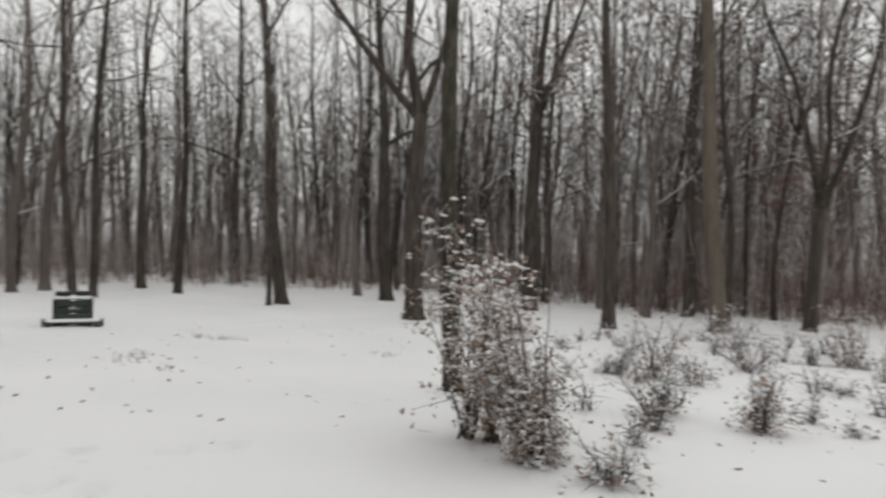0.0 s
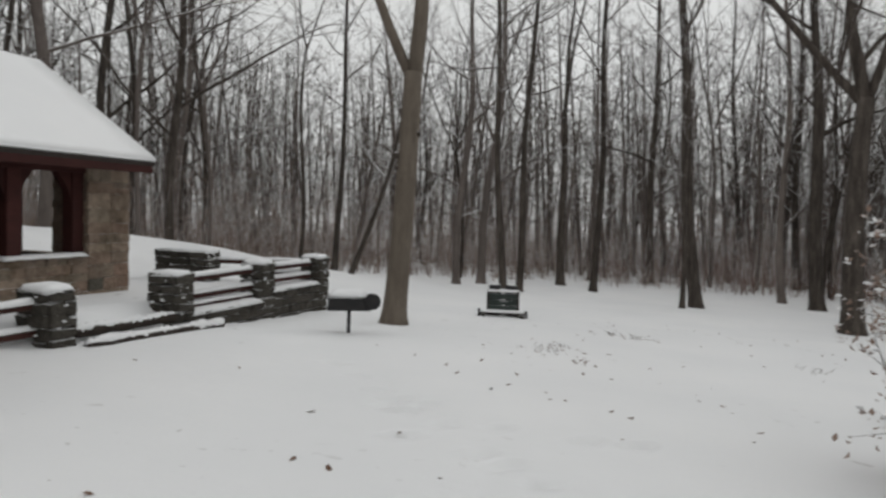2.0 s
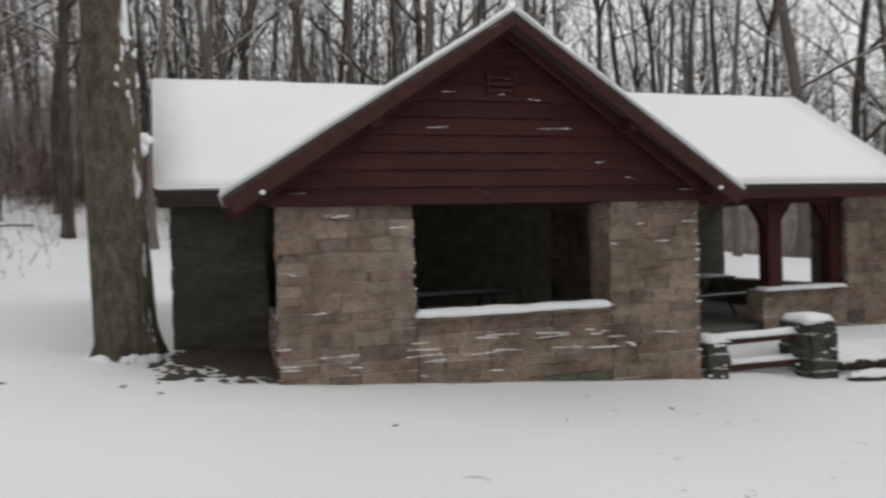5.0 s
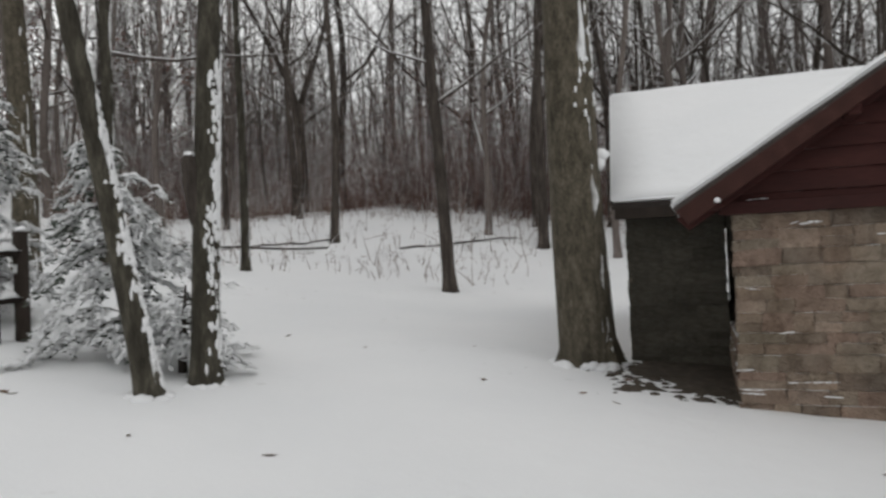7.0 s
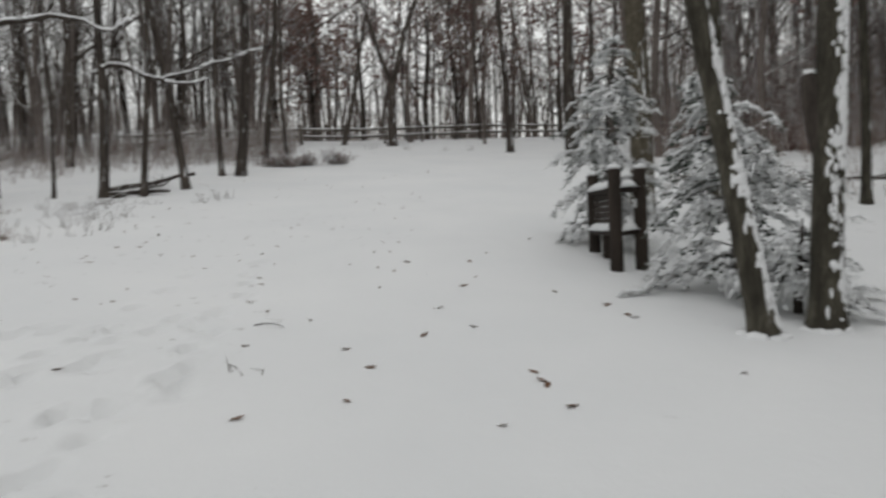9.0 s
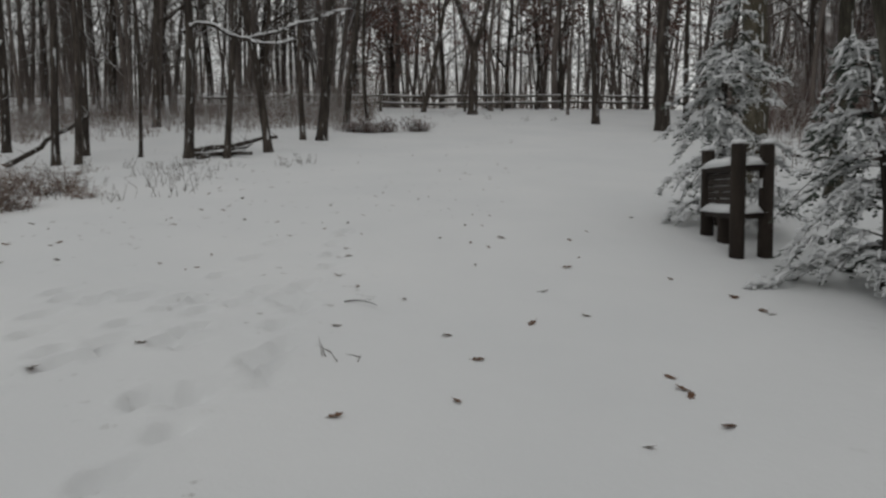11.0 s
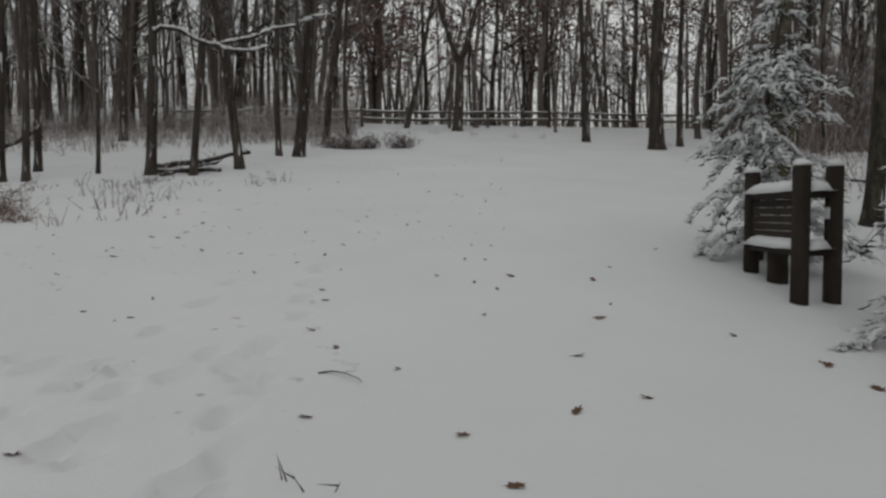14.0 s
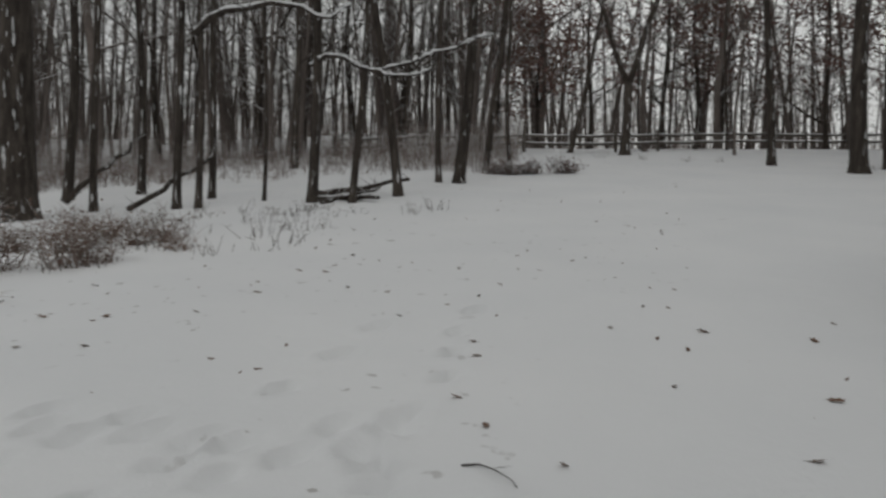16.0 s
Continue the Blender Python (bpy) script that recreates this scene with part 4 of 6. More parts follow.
part("blaze", s.mesh("blaze", M_CAP, False), post_c, "small white painted trail blaze", pose(C_.x, C_.y, 0, 0, 0, -80))

# ---- split-rail fence along the crest ----
fence_pts = [(9 - 2.7 * k, -46.6 - 7.5 * float(step(np.array((k - 4.5) / 7)))) for k in range(18)]
fence = thing("split_rail_fence", "weathered grey split-rail fence dusted with snow", "fence")
for i, (x_, y_) in enumerate(fence_pts):
    z_ = ground(x_, y_)
    s = Shell()
    s.tube([(x_, y_, z_ - 0.3), (x_ + 0.02, y_, z_ + 1.25)], [0.10, 0.09], 7)
    part("post", s.mesh("post", M_GREY), fence)
    if i + 1 < len(fence_pts):
        x2, y2 = fence_pts[i + 1]
        z2 = ground(x2, y2)
        for h in (0.5, 0.95):
            s = Shell()
            s.tube([(x_, y_, z_ + h), ((x_ + x2) / 2, (y_ + y2) / 2, (z_ + z2) / 2 + h - 0.03), (x2, y2, z2 + h + rng.uniform(-.05, .05))], [0.07, 0.085, 0.07], 6)
            part("rail", s.mesh("rail", M_GREY), fence)
            s = Shell()
            s.tube([(x_ + (x2 - x_) * q, y_ + (y2 - y_) * q, z_ + (z2 - z_) * q + h + 0.075 - 0.12 * q * (1 - q)) for q in (0.03, 0.3, 0.5, 0.7, 0.97)], [0.03, 0.035, 0.04, 0.035, 0.03], 6)
            part("rail_snow", s.mesh("rail_snow", M_CAP), fence, "strip of snow on the rail")

# ---- trees ----
def limb_path(rg, p, d, length, n, bend, up):
    pts = [Vector(p)]
    d = Vector(d).normalized()
    for _ in range(n):
        d = (d + Vector((rg.gauss(0, bend), rg.gauss(0, bend), rg.gauss(0, bend) + up))).normalized()
        pts.append(pts[-1] + d * (length / n))
    return pts


def tree_meshes(seed, diam, h, lean=(0, 0), fork=0.0, start=4.0, limbs=15, twigs=5, crook=0.05, bark=None, leafy=0, leaf_mat=None, spread=1.0, sides=10, forks=(), flare=0.33, leaf=0.2):
    """A bare winter tree: (trunk mesh, crown mesh, leaf mesh or None)."""
    rg = random.Random(seed)
    tr, cr, lf = Shell(), Shell(), Shell()
    r0 = diam / 2
    stems = []
    end = fork or h
    n = max(6, int(end / 1.1))
    wx, wy = rg.uniform(0, 6), rg.uniform(0, 6)

    def centre(z):
        return Vector((lean[0] * z + crook * (math.sin(z * 0.55 + wx) - math.sin(wx)) * 1.6, lean[1] * z + crook * (math.sin(z * 0.48 + wy) - math.sin(wy)) * 1.6, z))

    def radius(z):
        return r0 * ((1 - 0.72 * z / h) + flare * math.exp(-max(z, 0) / 0.22))

    zs = [-0.4, 0.0, 0.12, 0.3, 0.6] + [0.6 + (end - 0.6) * (i + 1) / n for i in range(n)]
    pts = [centre(max(z, 0)) + Vector((0, 0, min(z, 0))) for z in zs]
    tr.tube(pts, [radius(max(z, 0)) for z in zs], sides)
    stems.append((pts[5:], [radius(z) for z in zs[5:]]))
    if fork:
        base = centre(fork)
        k = len(forks) or rg.choice([2, 3])
        a0 = rg.uniform(0, 6.28)
        for j in range(k):
            a = a0 + 6.28 * j / k
            d = Vector((*forks[j], 1)) if forks else Vector((math.cos(a) * 0.38, math.sin(a) * 0.38, 1))
            lp = limb_path(rg, base - Vector((0, 0, 0.25)), d, h - fork, 9, 0.07, 0.05)
            rr = [radius(fork) * (0.78 if not forks else 0.6 if math.hypot(*forks[j]) > 0.3 else 0.9) * (1 - 0.8 * i / 9) for i in range(10)]
            tr.tube(lp, rr, max(6, sides - 2))
            stems.append((lp, rr))
    ga = rg.uniform(0, 6.28)
    tips = []
    for b in range(limbs):
        pts_, rr_ = stems[1 + b % (len(stems) - 1)] if len(stems) > 1 else stems[0]
        zt = pts_[-1].z
        lo = max(start, pts_[0].z)
        z = lo + (zt - lo) * ((b + rg.random()) / limbs) ** 0.9
        i = min(range(len(pts_)), key=lambda q: abs(pts_[q].z - z))
        p, r = pts_[i], rr_[i]
        ga += 2.4 + rg.uniform(-0.5, 0.5)
        rise = rg.uniform(0.25, 1.0)
        length = spread * ((h - z) * 0.32 + rg.uniform(1.0, 2.2))
        lp = limb_path(rg, p, (math.cos(ga), math.sin(ga), rise), length, 6, 0.16, 0.06)
        br = max(r * rg.uniform(0.25, 0.5), 0.018)
        (tr if br > 0.06 else cr).tube(lp, [br * (1 - 0.8 * q / 6) for q in range(7)], 5, False)
        for sb in range(rg.randint(4, 7)):
            q = rg.randint(1, 6)
            d = (lp[q] - lp[q - 1]).normalized()
            side = Vector((rg.gauss(0, 1), rg.gauss(0, 1), rg.gauss(0.25, 0.7))).normalized()
            sp = limb_path(rg, lp[q], d * 0.7 + side * 0.8, length * rg.uniform(0.25, 0.5), 2, 0.2, 0.05)
            sr = br * (1 - 0.8 * q / 6) * 0.6
            cr.tube(sp, [max(sr * (1 - 0.37 * w), 0.006) for w in range(3)], 3, False)
            for tw in range(twigs):
                q2 = rg.randint(1, 2)
                v = Vector((rg.gauss(0, 1), rg.gauss(0, 1), rg.gauss(0.3, 0.7))).normalized()
                e = sp[q2] + ((sp[q2] - sp[q2 - 1]).normalized() * 0.6 + v * 0.7) * rg.uniform(0.35, 0.9)
                cr.spike(sp[q2], e, max(sr * 0.4, 0.007))
                tips.append(e)
    for k in range(leafy):
        e = rg.choice(tips)
        v = Vector((rg.gauss(0, 1), rg.gauss(0, 1), rg.gauss(-0.5, 0.8)))
        lf.leaf(e + Vector((rg.gauss(0, .22), rg.gauss(0, .22), rg.gauss(0, .2))), v, v.orthogonal(), leaf * rg.uniform(0.7, 1.3))
    return tr.mesh("trunk", bark or M_BARK), cr.mesh("crown", M_TWIG), lf.mesh("leaves", leaf_mat or M_LEAF_RED, False) if leafy else None


def plant(meshes, x, y, label, group="", turn=0.0, scale=1.0, sink=0.0):
    t = thing("tree", label, "tree", pose(x, y, ground(x, y) - sink, 0, 0, turn), group)
    t.scale = (scale, scale, scale)
    part("trunk", meshes[0], t)
    part("crown", meshes[1], t)
    if meshes[2]:
        tagged(part("foliage", meshes[2], t, "scattered rusty withered leaves"), kind="stuff")
    return t


def hero(x, y, diam, lean, label, seed, h=17, fork=0.0, start=5.0, limbs=14, bark=None, crook=0.05, leafy=0, leaf_mat=None, spread=1.0, sides=10, twigs=6, forks=(), flare=0.33, leaf=0.2):
    """A tree of its own; lean: sideways metres for each metre of height, along the arc round the clearing."""
    r = math.hypot(x, y)
    side = (y / r, -x / r)
    return plant(tree_meshes(seed, diam, h, (side[0] * lean, side[1] * lean), fork, start, limbs, twigs, crook, bark, leafy, leaf_mat, spread, sides, [(side[0] * q, side[1] * q) for q in forks], flare, leaf), x, y, label)


GREY = "tall bare grey-brown tree rising from the snow"
tan_tree = hero(-8.93, 12.46, 0.50, 0.05, "large smooth tan-barked tree with forked limbs", 1, 16, 5.3, 8.0, 10, M_BARK_TAN, 0.03, sides=16, forks=(-0.48, 0.1))
hero(-17.9, 22.05, 0.22, 0.26, "slender bare tree leaning over the clearing", 2, 10, 0, 4, 8, None, 0.1)
hero(-13.9, 27.2, 0.33, -0.05, GREY, 3, 18, 0, 7)
hero(-13.4, 27.7, 0.31, 0.03, GREY, 4, 18, 0, 7)
hero(-15.0, 36.0, 0.45, -0.03, GREY, 5, 19, 9)
hero(-12.0, 32.8, 0.36, 0.0, "straight slender bare tree", 6, 20, 0, 9)
hero(-12.1, 42.3, 0.5, 0.0, GREY, 7, 20)
hero(-6.5, 27.1, 0.2, 0.0, "thin young bare tree", 8, 10, 0, 4, 9)
hero(-6.3, 28.4, 0.5, -0.09, "dark bare tree leaning slightly", 9, 19, 0, 8)
hero(-2.6, 33.6, 0.6, -0.06, GREY, 10, 19, 0, 7)
hero(-0.9, 23.4, 0.62, 0.0, "stout dark tree with snowy spreading forks", 11, 17, 6.6, 4.5, 16, M_BARK, 0.05, spread=1.2, sides=12, forks=(-0.75, -0.12, 0.4))
hero(0.2, 9.9, 0.27, -0.03, "dark young tree rising behind a leafy shrub", 12, 13, 0, 6.5, 9, M_BARK_MOSS)
hero(3.7, 31.0, 0.7, 0.02, "dark oak holding some rusty leaves", 13, 17, 8.5, 6, 14, None, 0.05, 900, forks=(-0.05, 0.5))
hero(5.3, 37.5, 0.45, 0.0, GREY, 14)
hero(5.2, 22.6, 0.42, -0.05, GREY, 15, 18, 0, 8)
hero(9.0, 23.5, 0.58, -0.08, "tall straight trunk with brown bark", 16, 20, 0, 9, 12, M_BARK_TAN)
hero(13.0, 25.6, 0.45, 0.05, "dark tree forking low into two stems", 17, 16, 4.5, 5)
hero(10.5, 31.0, 0.5, 0.0, GREY, 18)
hero(15.5, 22.0, 0.4, -0.04, GREY, 19)
hero(-21.0, 24.7, 0.28, 0.02, "slender bare tree near the enclosure", 20)
for x_, y_, z_, r_ in ((-0.02, -0.03, 3.55, 0.075), (0.32, 0.24, 4.0, 0.07), (-0.01, -0.02, 3.3, 0.05)):
    s = Shell()
    s.lump((x_, y_, z_), r_, r_, r_ * 0.9, random.Random(int(z_ * 10)), 6, 9)
    part("burl", s.mesh("burl", M_BARK), tan_tree, "knobbly dark burl")
# beside and behind the shelter
old_tree = hero(-9.36, -3.55, 0.75, -0.038, "massive mossy trunk beside the shelter", 21, 18, 0, 6.5, 12, M_BARK_OLD, 0.03, sides=18, flare=0.06)
hero(-23.5, -10.6, 0.38, 0.03, GREY, 22)
hero(-16.6, -10.2, 0.36, -0.05, "lone bare tree on the snowy slope", 23, 17, 0, 4.5, 14)
hero(-14.0, -15.1, 0.25, 0.0, "slender tree flecked with wet snow", 24, 15, 0, 5, 12, M_BARK_MOSS)
hero(-20.7, -17.7, 0.33, 0.0, GREY, 25)
hero(-27.5, -25.5, 0.55, 0.02, "dark tree forking into snowy limbs", 26, 16, 5.5, 4, 14)
# the pair beside the hemlocks
lean_tree = hero(-4.63, -6.2, 0.235, -0.165, "leaning dark trunk plastered with snow", 27, 13, 0, 5.5, 10, M_BARK_MOSS, 0.02, sides=14)
mossy_tree = hero(-5.34, -6.25, 0.30, 0.04, "mossy trunk with snow down one side", 28, 14, 0, 5.0, 10, M_BARK_MOSS, 0.06, sides=14)
hero(-8.1, -15.0, 0.52, 0.0, "broad straight trunk behind the hemlock", 29, 20, 0, 9, 12, M_BARK_OLD, sides=12)
hero(-9.6, -14.6, 0.34, 0.04, "dark snow-flecked trunk among hemlocks", 30, 15, 0, 4.5, 10, M_BARK_MOSS)
hero(-14.5, -34.0, 0.68, 0.0, "stout straight trunk at the field's edge", 31, 19, 0, 7, 14, sides=12)
hero(-16.7, -36.2, 0.3, 0.0, GREY, 32)
hero(-12.6, -38.0, 0.38, -0.04, "slim tree forking near the crest", 33, 17, 8.0, 5)
hero(-7.2, -44.6, 0.55, 0.02, "dark twin-stemmed tree on the crest", 34, 18, 4.0, 4)
hero(-4.4, -46.2, 0.3, 0.22, "slender leaning tree on the crest", 35, 15, 0, 5)
# oaks beyond the crest that keep their leaves
for k, (x_, y_, h_) in enumerate(((-13.8, -55.0, 13), (-11.4, -54.0, 14), (-16.0, -57.0, 12), (-22.0, -54.0, 11), (-3.2, -54.5, 8), (-0.5, -53.0, 9), (-7.0, -58.0, 13), (-27.0, -52.0, 12))):
    hero(x_, y_, 0.4, 0.0, "oak holding dense rusty leaves beyond the fence", 120 + k, h_, 0, 1.8, 18, None, 0.1, 2100, spread=1.15, sides=8, twigs=4, leaf=0.26)
# the wood's edge along the slope
hero(8.1, -22.5, 0.22, 0.0, GREY, 36, 17, 0, 7)
hero(8.2, -25.1, 0.21, 0.02, GREY, 37)
hero(6.2, -23.8, 0.11, 0.0, "thin young bare tree", 38, 11)
hero(9.4, -38.2, 0.37, 0.0, GREY, 39)
hero(4.6, -22.8, 0.27, 0.01, "dark trunk sending out a long snowy bough", 40, 17, 0, 6)
hero(3.5, -22.6, 0.19, 0.04, "pale trunk flecked with wet snow", 41, 16, 0, 6)
hero(2.5, -24.0, 0.26, -0.12, "dark trunk leaning outward at the wood's edge", 42, 17, 0, 6)
hero(1.8, -29.3, 0.22, 0.0, GREY, 43)
hero(1.1, -29.2, 0.41, 0.06, "stout grey trunk leaning at the wood's edge", 44, 19, 0, 7)
hero(0.25, -35.1, 0.31, 0.09, "grey trunk leaning towards the field", 45, 18, 0, 8)
hero(11.3, -20.8, 0.95, 0.0, "massive dark trunk at the wood's edge", 46, 19, 6.5, 5, sides=14)
hero(13.3, -26.2, 0.32, 0.0, GREY, 47)
hero(7.4, -22.2, 0.18, 0.0, GREY, 48)
hero(10.4, -22.6, 0.21, 0.0, GREY, 49)
hero(11.8, -28.0, 0.28, -0.03, GREY, 50)



def axis(tree, sides):
    """Height, middle and radius of a trunk, ring by ring."""
    co = [v.co.copy() for v in [c for c in tree.children if c.name.startswith("trunk")][0].data.vertices]
    out = []
    for i in range(0, len(co) - sides, sides):
        c = sum(co[i:i + sides], Vector()) / sides
        if out and c.z < out[-1][0]:
            break
        out.append((c.z, c, (co[i] - c).length))
    return out


def plaster(tree, sides, h0, h1, density, seed, wide=0.5, size=1.0, side=(-0.75, 0.65)):
    """Wet snow stuck down one side of a trunk."""
    rg = random.Random(seed)
    side = Vector((*side, 0)).normalized()
    sn = Shell()
    centres = axis(tree, sides)
    for k in range(int((h1 - h0) * density)):
        z = rg.uniform(h0, h1)
        if noise.noise(Vector((seed * 3.1, 0, z * 1.9))) < -0.12 and k % 4:
            continue
        i = min(range(len(centres) - 1), key=lambda q: abs(centres[q][0] - z))
        a, b = (centres[i], centres[i + 1]) if centres[i][0] <= z or i == 0 else (centres[i - 1], centres[i])
        t = (z - a[0]) / max(b[0] - a[0], 1e-3)
        c, r = a[1].lerp(b[1], t), a[2] + (b[2] - a[2]) * t
        an = rg.gauss(0, wide) + 0.3 * math.sin(z * 2.3 + seed)
        d = Matrix.Rotation(an, 3, "Z") @ side
        p = c + d * r * 0.97
        sn.lump((p.x, p.y, p.z), size * rg.uniform(0.022, 0.042), size * rg.uniform(0.022, 0.042), size * rg.uniform(0.03, 0.12), rg, 4, 6)
    tagged(part("stuck_snow", sn.mesh("stuck_snow", M_CAP), tree, "wet snow stuck along the trunk"), kind="stuff")


plaster(lean_tree, 14, 0.05, 3.3, 150, 1, 0.46, 0.68, (-0.75, 0.6))
plaster(lean_tree, 14, 3.3, 6.5, 14, 5, 0.5, 0.7, (-0.82, 0.5))
plaster(mossy_tree, 14, 0.1, 3.4, 150, 2, 0.55, 0.6, (-0.4, 0.85))
plaster(mossy_tree, 14, 3.4, 6.5, 24, 6, 0.5, 0.7, (-0.8, 0.55))
plaster(old_tree, 18, 3.2, 6.5, 24, 3, 0.4, 0.8, (-0.1, 1.0))
s = Shell()
ax = [q for q in axis(old_tree, 18) if q[0] > 2.3][0][1]
s.lump((ax.x - 0.14, ax.y + 0.33, 2.74), 0.10, 0.12, 0.09, rng, 6, 10)
s.lump((ax.x - 0.10, ax.y + 0.31, 2.62), 0.08, 0.09, 0.10, rng, 5, 8)
part("clinging_snow", s.mesh("clinging_snow", M_CAP), old_tree, "lump of snow clinging to the trunk")
for k, a_ in enumerate((0.3, 1.25, 2.1, 3.3, 4.4, 5.4)):
    s = Shell()
    ca_, sa_ = math.cos(a_), math.sin(a_)
    s.tube([(ca_ * 0.27, sa_ * 0.27, 0.38), (ca_ * 0.34, sa_ * 0.34, 0.14), (ca_ * 0.43, sa_ * 0.43, 0.0), (ca_ * 0.55, sa_ * 0.55, -0.12)], [0.08, 0.09, 0.06, 0.03], 7)
    part("root", s.mesh("root", M_BARK_OLD), old_tree)
s = Shell()
for k in range(26):
    a_ = rng.uniform(0, 6.28)
    s.lump((math.cos(a_) * 0.41, math.sin(a_) * 0.41, rng.uniform(-0.04, 0.03)), rng.uniform(.06, .15), rng.uniform(.06, .15), rng.uniform(.03, .07), rng, 5, 10)
tagged(part("root_snow", s.mesh("root_snow", M_CAP), old_tree, "ragged snow banked round the roots"), kind="stuff")
ax = [q for q in axis(mossy_tree, 14) if q[0] > 1.2][0][1]
s = Shell()
s.tube([(0.04, -0.03, 1.45), (0.12, -0.11, 1.75), (0.165, -0.145, 2.1), (0.18, -0.155, 2.36), (0.185, -0.16, 2.44)], [0.08, 0.10, 0.10, 0.09, 0.04], 10)
part("broken_stub", s.mesh("broken_stub", M_BARK), mossy_tree, "broken reddish stub of a second stem", pose(ax.x - 0.07, ax.y + 0.06, 0))
s = Shell()
s.lump((0.18, -0.155, 2.43), 0.06, 0.06, 0.04, rng, 4, 8)
part("stub_snow", s.mesh("stub_snow", M_CAP), mossy_tree, "", pose(ax.x - 0.07, ax.y + 0.06, 0))

# snow banked against the nearer trunks
for tree_, r_ in ((lean_tree, 0.17), (mossy_tree, 0.18)):
    s = Shell()
    for k in range(14):
        a_ = rng.uniform(0, 6.28)
        s.lump((math.cos(a_) * r_, math.sin(a_) * r_, rng.uniform(-0.03, 0.0)), rng.uniform(.05, .10), rng.uniform(.05, .10), rng.uniform(.025, .06), rng, 5, 10)
    tagged(part("foot_snow", s.mesh("foot_snow", M_CAP), tree_, "snow banked against the trunk's foot"), kind="stuff")

# long snowy bough reaching over the field
def snowy_bough(bp, r0, label):
    bough = thing("snowy_bough", label, "branch")
    n = len(bp)
    s = Shell()
    s.tube(bp, [r0 * (1 - 0.8 * k / (n - 1)) for k in range(n)], 7)
    for k in range(3 * n):
        q = Vector(bp[1 + k % (n - 1)])
        s.spike(q, q + Vector((rng.uniform(-.7, .5), rng.uniform(-.4, .6), rng.uniform(-.4, .6))), 0.016)
    part("wood", s.mesh("wood", M_BARK), bough)
    s = Shell()
    s.tube([Vector(q) + Vector((rng.uniform(-.01, .01), rng.uniform(-.01, .01), r0 * (0.75 - 0.6 * k / n))) for k, q in enumerate(bp)], [r0 * (0.85 - 0.55 * k / n) * rng.uniform(0.8, 1.15) for k in range(n)], 7)
    for i, (a, b) in enumerate(zip(bp, bp[1:])):
        for k in range(3):
            q = Vector(a).lerp(Vector(b), rng.random())
            s.lump((q.x, q.y, q.z + r0 * (1.0 - 0.7 * i / n)), 0.14, 0.06, 0.03, rng, 3, 6)
    tagged(part("bough_snow", s.mesh("bough_snow", M_CAP), bough, "line of snow on the bough"), kind="stuff")


snowy_bough([(4.6, -22.75, 6.4), (4.2, -22.5, 6.6), (3.75, -22.3, 6.52), (3.25, -22.2, 6.22), (2.85, -22.2, 6.12), (2.4, -22.1, 6.22), (1.9, -22.0, 6.3), (1.4, -22.0, 6.55), (0.85, -21.95, 6.62), (0.4, -21.9, 6.85), (-0.1, -21.9, 6.95)], 0.06, "long bare bough lined with snow")
snowy_bough([(7.5, -22.2, 7.1), (7.1, -22.1, 7.45), (6.6, -22.0, 7.62), (6.1, -22.05, 7.68), (5.5, -22.0, 7.8), (5.0, -22.0, 7.72), (4.7, -22.0, 7.68), (4.3, -22.0, 7.45), (4.0, -22.05, 7.42), (3.5, -22.1, 7.8)], 0.095, "thick bare bough heaped with snow")
snowy_bough([(2.85, -22.15, 6.15), (2.45, -22.0, 5.98), (1.95, -21.9, 5.95), (1.45, -21.8, 6.08)], 0.04, "short bare bough lined with snow")

# ---- the surrounding wood ----
EDGE = [(-60, 26), (-12, 30), (0, 36), (20, 36), (44, 33), (52, 25), (65, 22), (75, 22), (105, 22), (118, 27), (135, 31), (150, 33), (154, 40), (176, 46), (180, 27), (200, 25), (215, 26), (240, 34), (300, 34)]


def bearing(x, y):
    a = math.degrees(math.atan2(-x, y))
    return a if a > -60 else a + 360


def edge(a):
    return float(np.interp(a, [e[0] for e in EDGE], [e[1] for e in EDGE]))


# two in three wear the haze-lightened bark
TEMPLATES = []
for i in range(12):
    rg = random.Random(100 + i)
    TEMPLATES.append(tree_meshes(200 + i, rg.uniform(0.15, 0.44), rg.uniform(14, 20), (rg.uniform(-.05, .05), rg.uniform(-.05, .05)), rg.choice([0, 0, 0, 0, 7.5, 10.0]), rg.uniform(2.5, 5), 15, 4, 0.10, M_FAR_HAZE if i % 3 else M_BARK, 1000 if i >= 10 else 0, M_LEAF_RED, 1.3, 7))
rg = random.Random(77)
placed = []
tries = 0
